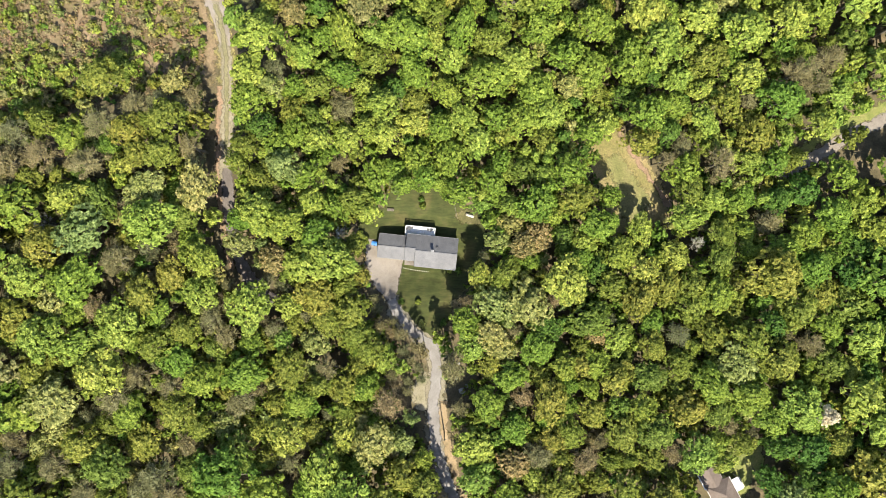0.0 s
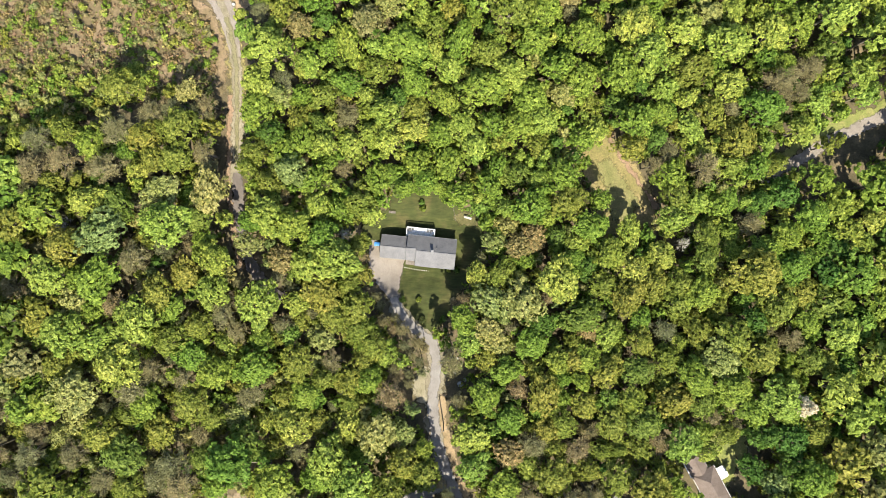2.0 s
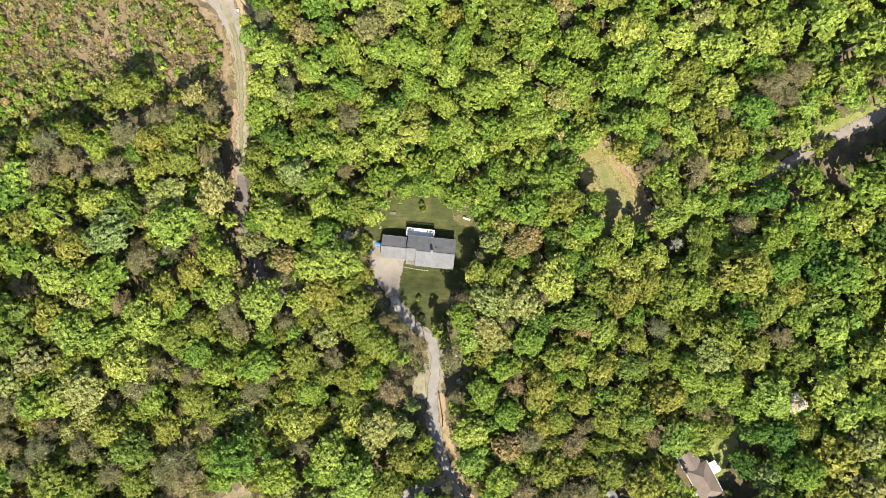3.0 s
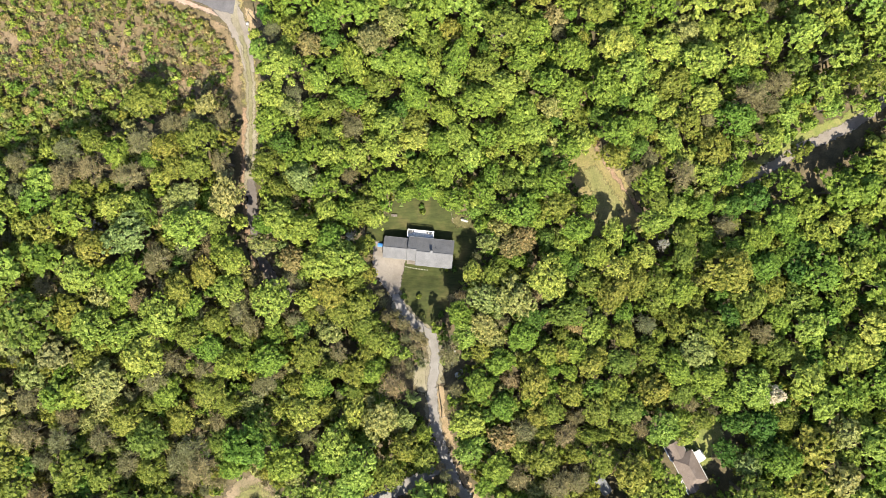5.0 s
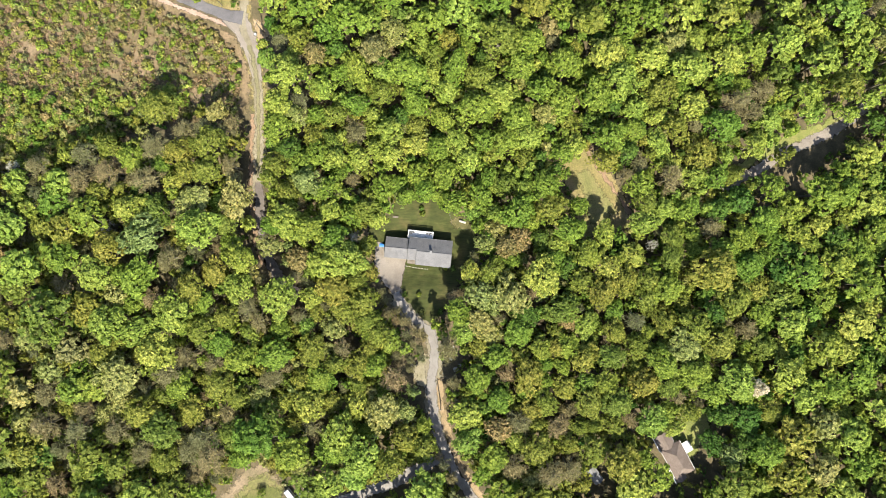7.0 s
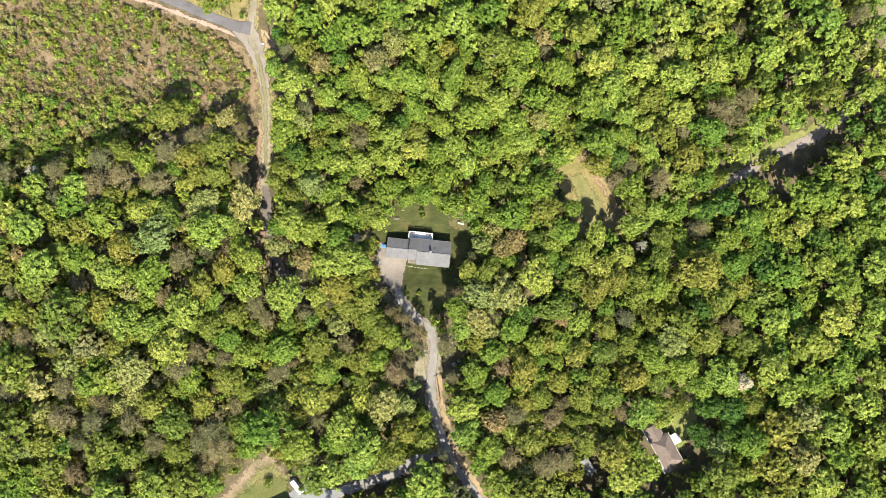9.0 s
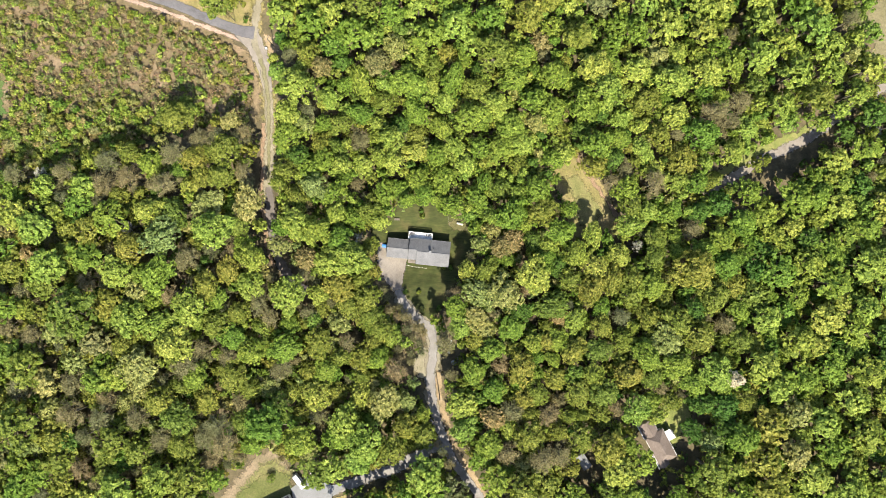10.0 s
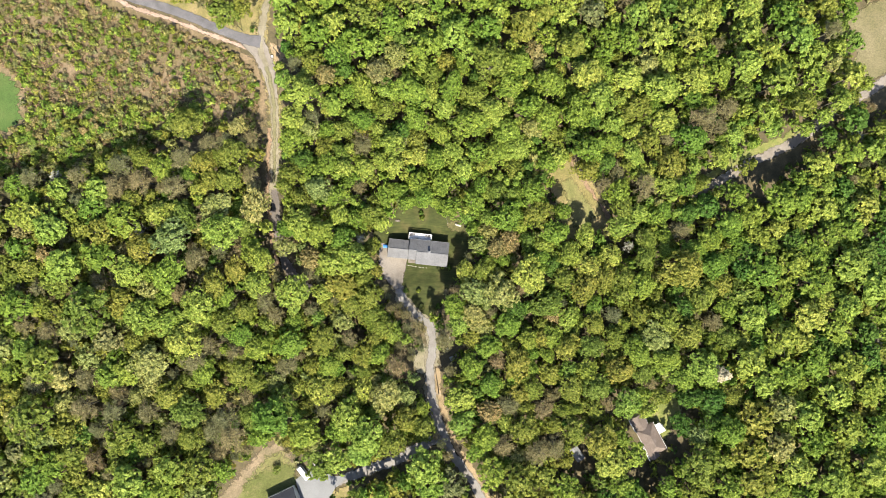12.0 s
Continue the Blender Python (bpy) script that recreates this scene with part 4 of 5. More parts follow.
def bare(seed, r, tall, top, twigs, bud_count, size):
    """A tree not yet in leaf: limbs, fine twigs and a haze of buds."""
    rng = np.random.RandomState(seed)
    n = 16
    c, rad = crown_lobes(rng, r * 0.9, tall, top, n)
    fork = np.array([0.0, 0.0, top - tall * 0.9])
    big = rods(rng, [(0, 0, -0.6), tuple(fork)], [tuple(fork), (0.1, 0.1, top - tall * 0.2)], np.array([0.28, 0.2]), np.array([0.2, 0.06]), 6)
    limbs = rods(rng, np.repeat([fork], n, 0) + rng.normal(size=(n, 3)) * (0.1, 0.1, 0.6), c, 0.13, 0.05, 4)
    k = rng.choice(n, twigs)
    d = rng.normal(size=(twigs, 3))
    d[:, 2] = abs(d[:, 2]) * 0.8 - 0.1
    d /= np.linalg.norm(d, axis=1)[:, None]
    start = c[k] + rng.normal(size=(twigs, 3)) * 0.3
    end = c[k] + d * rad[k][:, None] * rng.uniform(0.6, 1.8, twigs)[:, None]
    wide = np.cross(d, rng.normal(size=(twigs, 3)))
    wide *= 0.04 / np.linalg.norm(wide, axis=1)[:, None]
    fine = np.stack([start - wide, start + wide, end], 1).reshape(-1, 3), np.arange(twigs * 3).reshape(-1, 3)
    buds = leaves(rng, c, rad * 0.9, bud_count, size)
    return join(big, limbs), join(fine, buds)


KINDS = {
    "green": ("broadleaf_tree", "tall broadleaf tree in full mid-green spring leaf", "tree"),
    "bright": ("maple_tree", "maple tree in fresh bright yellow-green leaf", "tree"),
    "deep": ("broadleaf_tree", "dense broadleaf tree with deep green leaves", "tree"),
    "olive": ("oak_tree", "broad oak tree with olive-yellow young leaves", "tree"),
    "pale": ("poplar_tree", "rounded tree with pale sage-green young leaves", "tree"),
    "tan": ("hickory_tree", "tree with tan budding leaves just opening", "tree"),
    "bloom": ("flowering_tree", "tree covered in cream-white blossom among green crowns", "tree"),
    "dead": ("dead_tree", "leafless dead tree with pale grey branches", "tree"),
    "bare": ("bare_tree", "grey-brown tree with bare twigs not yet in leaf", "tree"),
}
PROTO, ARRAYS = {}, {}


def proto(kind, variant):
    """Meshes of one variant of a kind: crown radius about 4 m, height about 15 m."""
    key = (kind, variant)
    if key not in ARRAYS:
        seed = 100 * sorted(KINDS).index(kind) + variant + 11
        rng = np.random.RandomState(seed)
        if kind == "bare":
            ARRAYS[key] = bare(seed, 3.9, 6.5, 15.0, 1200, 330, 0.2)
        elif kind == "dead":
            ARRAYS[key] = bare(seed, 3.6, 8.0, 15.0, 420, 20, 0.1)
        elif variant >= 12:
            ARRAYS[key] = broadleaf(seed, 4.4, 7.0, 15.0, 5, 120, 2.2, 0.0)
        elif variant >= 8:
            ARRAYS[key] = broadleaf(seed, 4.0, 7.0, 15.0, 10, 310, 0.88, -0.05)
        else:
            ARRAYS[key] = broadleaf(seed, 4.0 * rng.uniform(0.93, 1.08), rng.uniform(4.2, 5.4) if variant % 4 < 2 else rng.uniform(6.8, 8.6), 15.0, int(rng.randint(18, 28)), 1700 if variant < 4 else 680, 0.42 if variant < 4 else 0.62, -0.3 if variant < 4 else -0.05)
        trunk, crown = ARRAYS[key]
        PROTO[key] = mesh_of("trunk", *trunk, [LEAVES["dead"] if kind == "dead" else BARK]), mesh_of("crown", *crown, [LEAVES[kind]])
    return PROTO[key], ARRAYS[key]


def plant(kind, variant, x, y, r, h, turn, rng):
    """One tree as a thing of its own."""
    (trunk, crown), _ = proto(kind, variant)
    name, label, category = KINDS[kind]
    ob = tagged(new(name), label, category, "trees of the wood")
    lean, wide = (rng.uniform(-4, 4), rng.uniform(-4, 4)), rng.uniform(0.84, 1.18)
    ob.matrix_basis = pose(x, y, gz(x, y), lean[0], lean[1], turn) @ Matrix.Diagonal((r / 4 * wide, r / 4 / wide, h / 15, 1))
    share("trunk", trunk, ob)
    share("crown", crown, ob)


WAYS += [(x, 0.55 * x - 33.5, 2.2, 0.4) for x in range(106, 122, 2)]       # the open shaded strip south of the woodland road
WAYS += [(x, 0.55 * x - 25.6, 1.2, 0.5) for x in range(92, 134, 2)]       # the sunny verge north of it
ways = np.array(WAYS)
ROOFS = [np.array(p) for p in (
    [(-18.5, 6), (5, 7), (6, -8), (-19, -6)], [(60, -54), (70, -52), (78, -62), (68, -71)],
    [(-60, -90), (-58, -78), (-46, -74), (-40, -90)], [(43, -70), (49, -70), (49, -64), (43, -64)])]


def free(x, y, r):
    """Whether a tree of crown radius r may stand at x, y."""
    reach = ways[:, 2] + ways[:, 3] * r
    if (np.hypot(ways[:, 0] - x, ways[:, 1] - y) < reach).any() or (np.hypot(ways[:, 0] - 1.05 * x, ways[:, 1] - 1.05 * y) < reach).any():
        return False
    for pts, clear in PATCHES:
        if inside(pts, x, y) or edge_distance(pts, x, y) < clear * r:
            return False
    return all(not inside(p, x, y) and edge_distance(p, x, y) > r * 0.5 for p in ROOFS)


TREES = []          # x, y, r, h, kind
CELLS = {}


def add_tree(x, y, r, h, kind):
    t = (x, y, r, h, kind)
    TREES.append(t)
    CELLS.setdefault((int(x // 6), int(y // 6)), []).append(t)


def crowded(x, y, r, tight):
    cx, cy = int(x // 6), int(y // 6)
    return any(math.hypot(t[0] - x, t[1] - y) < tight * (t[2] + r)
               for i in range(cx - 2, cx + 3) for j in range(cy - 2, cy + 3) for t in CELLS.get((i, j), ()))


def known(kind, spots, tall=1.0):
    """Trees at set places, a few of them added for their shade: x, y, crown radius."""
    for x, y, r in spots:
        add_tree(x, y, r, tall * (7 + 1.75 * r) * (known_rng.uniform(0.8, 1.22) if x > -54 and y > 12 else known_rng.uniform(0.94, 1.06)) + max(0, r - 4.8) * 2 + (-3 if x > 95 and 5 < y < 40 else 4.5 if x > 95 and y > 5 else 0), kind)


known_rng = random.Random(3)
known("olive", [(-36.3, 32.7, 3.8), (-31.8, 31.4, 3.5), (-46, 24.6, 4.2), (-47.8, 20.1, 3.1), (-43.1, 17.5, 3.8), (-21.8, 11.8, 4.5), (-56.9, 30.9, 2.8), (16.6, 28.9, 3.5), (24.6, 27.2, 3.8), (19.7, 19.9, 4.5), (29.6, 23.3, 2.8), (33.2, 11.5, 5.2), (47.6, 27, 4.2), (-30.9, -10.4, 5.2), (-23.5, -9, 3.8), (-20.5, -6.6, 3.1), (-22.1, -14.5, 4.9), (-28, -16.8, 4.5), (-21, -20.4, 4.2), (-37.2, -28.4, 4.9), (-17.9, -24.1, 4.2), (-24.1, -32.7, 4.5), (-29.7, -32.7, 3.8), (15, -5.8, 4.5), (35.5, -16.1, 5.2), (41.3, -9, 4.2), (47.4, -12.1, 4.9), (53.1, -8.9, 4.5), (59.4, -8.9, 4.5), (59.5, -14.5, 4.2)])
known("olive", [(34.1, -28.5, 3.8), (41.8, -31.2, 4.5), (48.9, -31.1, 4.5), (50, -23.3, 3.8), (57.6, -27.9, 4.2), (-64.5, 21.8, 4.4), (-103.5, 6, 4.8), (-108.8, -1, 4.8), (-126.2, -4.5, 4.8), (-117.5, -9.7, 4.8), (-105.8, -17.4, 6.8), (-91.1, 0.8, 5.2), (-120.8, -34.1, 6), (-62.7, -38.3, 5.2), (-83.4, -45.1, 5.2), (-124.2, -51.5, 6.8), (-115, -55.6, 5.2), (-97.2, -57.2, 5.6), (-78.1, -50.3, 5.6), (-76.8, -58.6, 4.8), (-59.8, -53, 4.4), (-48.9, -47.5, 5.2), (-57.1, -42.3, 4), (-99.8, -66.6, 4), (-74.8, -68.2, 5.6), (-113.2, -62.6, 5.2), (-10.5, -53.8, 4.4), (-15, -60.6, 5.2), (-13.2, -75.6, 4.8), (-19.5, -77.2, 4)])
known("bare", [(-46.2, -66.2, 1.8)], 0.7)
known("olive", [(27, 70.9, 6), (17.2, 59.5, 6), (42.3, 65.1, 5.6), (64.4, 45.5, 5.2), (75.2, 27.8, 5.6), (68.6, 35.4, 4), (113.4, 46, 5.2), (139.3, 22.6, 4.8), (-23.6, 73.4, 4.8), (76.4, -6.4, 6.8), (84.1, -13.6, 5.6), (97.2, -13.7, 4.8), (73.2, -20.8, 5.2), (80.3, -26.2, 5.2), (93.5, -28.2, 4.4), (58.7, -37.9, 4.8), (70.6, -46.1, 3.6), (51.5, -44.2, 4.8), (42.7, -44.3, 4.8), (99.7, -53, 5.6), (97.9, -63.7, 5.2), (82.9, -66.7, 6), (51.2, -59.9, 5.6), (44.3, -56.7, 4.8), (28.2, -56.8, 5.2), (26.2, -72.5, 5.6), (101.2, -72.5, 5.6)])
known("green", [(-39.1, 24.7, 4.9), (-34.7, 27.2, 4.3), (-32.6, 16.4, 4.3), (-17.1, 18.2, 4.5), (-12.3, 19.9, 4.3), (-26.6, 9.4, 3.8), (-46.9, 6.4, 3.8), (-36.9, 6.1, 5.2), (-31, 3.8, 4.9), (-58, 2.2, 3.8), (-3.5, 18.3, 4.2), (-5.9, 23.1, 4.2), (-1.1, 29.5, 4.3), (13.3, 32.6, 4.5), (14.2, 21.6, 3.5), (11.8, 15.9, 4.2), (5.3, 13.5, 4.2), (11.4, 7.2, 2.8), (22, 11.8, 5.6), (30.8, 18.2, 4.9), (35.7, 28.7, 4.2), (37.5, 6.7, 4.9), (48.9, 32.4, 5.2), (56.4, 34.2, 4.2), (58.7, 19, 4.5), (53.4, 3.9, 2.8), (-55.3, -2.4, 5.2), (-45.1, -23, 3.5), (-46.1, -28.9, 5.6), (-55.3, -30.4, 5.2)])
known("green", [(-18.6, -33.6, 4.2), (33.5, -2.6, 3.5), (5.5, -17.7, 4.5), (37.9, -27.2, 4.5), (29.2, -28.1, 4.2), (16.5, -31.3, 4.5), (22.8, -23.3, 4.9), (-130.4, 11.3, 4), (-96.9, 9.4, 5.6), (-130, 0.8, 4.4), (-104.1, -1.8, 5.2), (-129.5, -16.7, 5.2), (-81.9, -6.2, 6), (-73.1, -38.1, 4.8), (-50.2, -52.4, 6.8), (-41.6, -56.3, 6), (-31.2, -57.1, 4.8), (-120.5, -68, 4.8), (-85.2, -75.1, 5.2), (-125.8, -71.6, 4.8), (-2.4, -74.8, 5.2), (15.5, 70.3, 5.2), (36.3, 52.9, 5.2), (55, 69, 5.2), (60.6, 67, 4.8), (44.5, 44, 5.6), (35.4, 44, 5.6), (22.7, 52.8, 5.2), (28.3, 45.6, 4.8), (10.2, 40.3, 6), (22.9, 38.7, 5.6)])
known("green", [(19.4, 31.6, 5.2), (80.9, 35, 5.6), (103.3, 61.7, 6), (109.2, 74.5, 5.2), (133.5, 31.6, 5.2), (109.3, 16.1, 6), (100.5, 11.6, 5.6), (117, 16.7, 5.2), (93.5, 8, 5.2), (87.3, 3.5, 4.8), (-37.3, 67.3, 5.2), (-25.2, 64.3, 5.6), (-2.3, 64.8, 5.6), (-9.5, 52.5, 6), (88.1, -4.7, 5.2), (104, -6.4, 5.6), (113, -4.6, 5.6), (120.1, -10, 5.6), (109.3, -28, 5.6), (127.6, -24.5, 5.2), (72.8, -35, 5.2), (64, -31.5, 5.2), (111.2, -38.9, 5.2), (120.3, -35.3, 5.2), (130.8, -37, 5.6), (138.1, -44.3, 5.2), (77.4, -40.8, 4.8), (92.3, -56.4, 5.6), (130.2, -56.6, 5.6), (139.4, -57.6, 5.2)])
known("green", [(73.5, -75.5, 3.8), (58.5, -59.6, 3.6), (40.6, -75.4, 4.8), (15.6, -58.7, 4.8), (17.3, -70.9, 5.2), (13, -64.3, 4), (92.5, -74.8, 4.8)])
known("bright", [(-13.8, 34, 4.9), (-29.6, 26.8, 3.5), (-23.3, 26, 4.2), (-18.7, 29.4, 3.5), (-13.9, 27.7, 4.5), (-18, 9.2, 3.8), (-31.9, 11.7, 4.2), (-42.7, 9.1, 5.6), (-54.7, 7.6, 2.8), (8.5, 27.1, 4.5), (25.1, 33.2, 5.2), (39.7, 31, 4.2), (47.8, 5.1, 3.8), (59.6, 7.8, 4.2), (-56.4, -10.1, 4.5), (-32.4, -4.1, 5.6), (-26.2, -3.3, 5.9), (-44.9, -13.2, 5.9), (-36.6, -12.8, 3.5), (-54.3, -23.6, 3.1), (-38.3, -21.6, 3.1), (-14, -27, 3.3), (-10.3, -29.1, 2.6), (29.1, -7.3, 5.9), (6.9, -23.4, 4.5), (31.2, -18, 2.8), (42, -20.9, 4.2), (48.4, -5.8, 4.5), (56.5, -1.8, 3.8), (46.5, -23.6, 2.3)])
known("bright", [(-105.5, 19.1, 4.4), (-117.3, 19.2, 4), (-124.2, 10.3, 5.2), (-118.6, 6.8, 5.6), (-66.8, 6.4, 6.2), (-74.6, 19.3, 3.2), (-114.1, -4.4, 6), (-94.6, -6.2, 5.2), (-91, -20.1, 5.6), (-82.6, -21.9, 5.2), (-77.3, -27.1, 6), (-73.6, -16.6, 5.6), (-128.4, -30.8, 4.8), (-102.7, -38.9, 4.8), (-29.3, -51.2, 5.6), (-22, -58.2, 6), (-38.3, -44.2, 4.8), (-106.4, -75.1, 4.8), (-95.2, -71.1, 6), (-83.3, -67.9, 5.6), (-24.1, -44.4, 4.4), (-31.1, -66.5, 5.2), (-23.9, -63.8, 5.2), (-4.1, -67.8, 6.4), (4.8, 68.2, 6), (10.2, 63.4, 4.8), (47.8, 56.3, 6), (40.6, 76, 4.8), (64, 76.1, 5.2)])
known("bright", [(70.9, 68.7, 6), (80.9, 73.3, 5.6), (87.9, 75.4, 4.8), (80.7, 66.4, 4.8), (51.5, 47.5, 6), (60.3, 54.5, 6), (71.1, 52.7, 6), (82, 54.6, 5.6), (17.4, 44, 5.6), (73.4, 41.9, 5.2), (96.4, 58.2, 5.6), (107.5, 53, 5.6), (112.6, 67.2, 6), (118.5, 61.8, 5.6), (121, 55.2, 4.8), (98, 68.5, 5.6), (96.4, 76.2, 5.2), (127.8, 48.1, 4.4), (104.5, 44.3, 4.8), (101.1, 38.9, 4.4), (124.1, 27.9, 5.6), (124, 13.4, 5.6), (-46.9, 70.8, 4.8), (-42.5, 48, 5.6), (-33.4, 47, 4.4), (-32.2, 70.2, 4.8), (130.8, -4.6, 6), (138.2, -11.8, 5.6), (100.5, -20.9, 5.2), (118.3, -20.9, 5.6)])
known("bright", [(131.2, -17.3, 5.2), (83.8, -37.7, 5.6), (98.3, -35.2, 5.6), (103.9, -42.5, 5.2), (127, -46, 5.6), (60.3, -47.6, 4.8), (67.5, -51.1, 3.2), (117.8, -53.1, 5.6), (54.7, -66.9, 5.6), (113.9, -69, 5.6), (124.6, -72.6, 5.6), (137.1, -69, 5.6)])
# first entry: small dark tree added where a triangular shadow lies
known("deep", [(-33.9, -80.5, 1.6), (-111.4, -57.4, 4), (127.5, 37.4, 3.6), (131.7, 20.7, 5.2), (81.4, 12.1, 4), (78.1, -55.4, 3.6), (87.6, -55.4, 4)])
known("pale", [(-63, 39, 3), (-37.8, 19.7, 4.5), (-47.8, 1.9, 3.5), (-56.3, 14.0, 5.0), (-10.9, 14.9, 2.6), (16.2, 6.8, 3.1), (31.2, 30.5, 2.8), (13.5, 1.9, 3.1), (13.3, -13.8, 5.2), (20.4, -13.7, 5.6), (11.7, -21.1, 4.2), (15.3, -24.4, 3.5), (-80.2, 4.2, 6), (-67.8, 14.4, 4.8), (-116.3, -38.7, 5.2), (-87.9, -34.2, 6), (-90, -41.4, 4), (-16.8, -46.1, 5.2), (127.5, 60.8, 3.6), (-13.2, 61.9, 4), (109.3, -49.7, 5.2), (108.9, -62.1, 5.2)])
known("tan", [(19.1, 1.3, 3.8), (23.1, 3.9, 3.8), (-39.5, -2.5, 3.8), (37.7, -20.2, 3.8), (19.9, -29.3, 2.4), (-102, -27.2, 5.2), (-131.8, -63.1, 4), (31.8, 64.7, 4), (49.8, 76.4, 4.4), (-35.2, 54.9, 3.6)])
known("bare", [(-17.6, -12.6, 2.0), (-16.6, -15.2, 2.0)], 0.5)
# the last four are added south-west of the driveway to dapple it
known("bare", [(-10.4, -20.9, 2.7), (-7.1, -23.7, 2.6), (-4.5, -25.8, 2.1), (-12.1, -18.4, 1.8), (-13.4, -20.6, 2.3), (-9.6, -24.4, 2.4), (-7.6, -27.2, 2.2), (-5.6, -29.4, 2.0)], 0.95)
known("bare", [(-57.6, 36.2, 3.3), (-61.3, 34.6, 2.7), (-24, 33.1, 4.2), (-25.1, 19.8, 3.1), (-57.9, 23.7, 4.2), (-57.3, 18.8, 3.8), (53.6, 21.6, 3.1), (-41.2, -7.2, 3.1), (-53.5, -16.4, 4.5), (-50.8, -19.6, 4.2), (-40.5, -18.3, 3.5), (-28.1, -28, 3.8), (-38.6, -32.9, 2.4), (56.2, -20.1, 4.2), (-92.2, 21.7, 4.8), (-80.6, 19, 5.2), (-112.5, 15.7, 3.2), (-79.2, -13.2, 4.8), (-109.5, -39.6, 5.2), (-76.2, -34.4, 5.2), (-71.3, -29.3, 4), (-109.4, -48.4, 5.6), (-100.8, -50.3, 5.2), (-90.6, -50.4, 4.8)])
known("bare", [(-66.2, -52.5, 5.6), (-64.4, -58.1, 6), (-70.7, -56.9, 5.2), (-36.7, -51.6, 4), (-108.5, -65.6, 4.4), (32.9, 60.2, 3.2), (90.3, 66.2, 3.2), (84.3, 42.3, 5.2), (93.4, 46, 4.8), (90.3, 39.7, 4), (74.2, 36.9, 3.6), (125.2, 70.1, 4), (-38.9, 42.6, 3.6), (-44.7, 59, 3.6), (-15.5, -18.4, 2.6), (-5, -31.5, 2), (88.1, -22.8, 4.4), (22.9, -49.8, 4.8), (33.7, -51.5, 4.8), (21, -62.2, 4.8), (31.7, -63.7, 5.6), (37.1, -62.5, 4.8)])
add_tree(89.6, -37.8, 2.9, 19.0, "bloom")
for x, y, r, h in ((99.5, 26.8, 2.8, 11), (103, 28.6, 2.2, 10), (120, 39.8, 3.2, 12), (126, 43.8, 3.4, 12), (131.5, 48, 3.4, 12), (136, 50.5, 3, 11)):
    add_tree(x, y, r, h, "bright" if r > 3 else "olive")
# trees added south of the side driveway to throw shade on it
known("green", [(-24.5, -79, 4.2), (-29, -81.5, 3.2)], 1.1)
known("green", [(-17.6, -76.4, 3.4), (-10.4, -73.2, 3.2), (-23, -76.8, 2.8)], 1.35)
known("green", [(-10, 16.6, 3.2), (-4.6, 17, 3.4), (0.6, 16.2, 3.2)])
known("bare", [(1.2, -62.0, 2.4), (3.2, -65.8, 2.6), (-0.6, -59.6, 2.0)], 1.1)
known("olive", [(68, 3.6, 4.2)])
known("dead", [(-24.9, 4.6, 2.8), (62.6, 1.1, 2.6), (-119.7, 23.4, 3), (-92.9, 6, 3.6), (138.8, 37.8, 3.2)])

GAPS = [(-84, -12, 3), (-73, -11.5, 2.6), (6, -33.5, 4.2), (47, -72, 4.5), (49.5, -75.5, 3.5), (147, 50, 5.5), (152, 53, 6), (140, 62, 5), (139, 70, 5), (138, 77, 4), (-41, -90, 7), (-36, -90, 6), (-55, -64, 4), (65, -70, 4), (68, -73, 4.5), (111.5, 26.6, 5), (115, 29, 5.5), (121, 31.2, 5.5), (125, 34.3, 5), (130, 39, 4), (147, 45.6, 4.5), (106, 23, 4), (71.9, -69.6, 5), (69.7, -68.1, 4), (82, -54, 4), (-71.3, 40.2, 4.2), (-82.0, 37.0, 3.6), (-65, 43, 2.5), (-90, 33.8, 5.0), (-77, 34.2, 4.6), (-47.7, -5.8, 4.3), (-35.5, -24.2, 4.0), (-25.9, -25.7, 3.6), (-12.8, 24.2, 2.3), (9.6, 21.3, 2.3), (17.1, 14.0, 2.0), (30.3, -21.2, 3.3), (3.8, -9.4, 3.3), (12.1, -32.5, 3.0),
        (38.6, 18.0, 3.6), (48.5, 14.7, 3.6), (61.7, 0.6, 2.3), (37.0, 0.6, 2.0), (-17.9, -4.4, 1.7), (117.7, 29.0, 4.9), (130.9, 39.3, 2.7), (143.3, 43.1, 3.4), (78.9, -64.0, 4.2),
        (86.4, -60.4, 3.4), (-67.5, 43.3, 3.4), (-87.4, 36.0, 3.8), (-74.8, 36.0, 3.8), (-48.4, -18.5, 2.3), (-32.3, -25.3, 2.7), (-78.4, -10.1, 2.7), (69.7, -66.8, 2.7), (6.5, 9, 3.2), (-44, -78, 5), (50, 10, 4), (44.5, 4.5, 4.5), (96, 12, 5), (-60, -73, 5), (-67, -78, 4), (-53, -71, 4), (-42.5, -70, 5), (-5, -46, 4.5), (93, 14, 4), (101, 17, 4.5), (110, 21, 4.5), (-17.3, -11, 3.3), (-57, -66, 3.5), (-64, -70, 3.5), (-6.5, -37.5, 3.5)]
MIX = {
    "west": (("green", 0.14), ("olive", 0.36), ("bare", 0.34), ("deep", 0.04), ("pale", 0.04), ("tan", 0.03), ("bright", 0.05)),
    "southwest": (("green", 0.21), ("olive", 0.37), ("bare", 0.2), ("pale", 0.16), ("bright", 0.06), ("tan", 0.02)),
    "north": (("bright", 0.36), ("green", 0.3), ("olive", 0.13), ("deep", 0.12), ("pale", 0.03), ("bare", 0.04), ("tan", 0.02)),
    "southeast": (("green", 0.36), ("olive", 0.29), ("bare", 0.12), ("deep", 0.05), ("tan", 0.05), ("bright", 0.08), ("pale", 0.05)),
    "east": (("bright", 0.2), ("green", 0.48), ("deep", 0.2), ("olive", 0.08), ("bare", 0.04)),
}


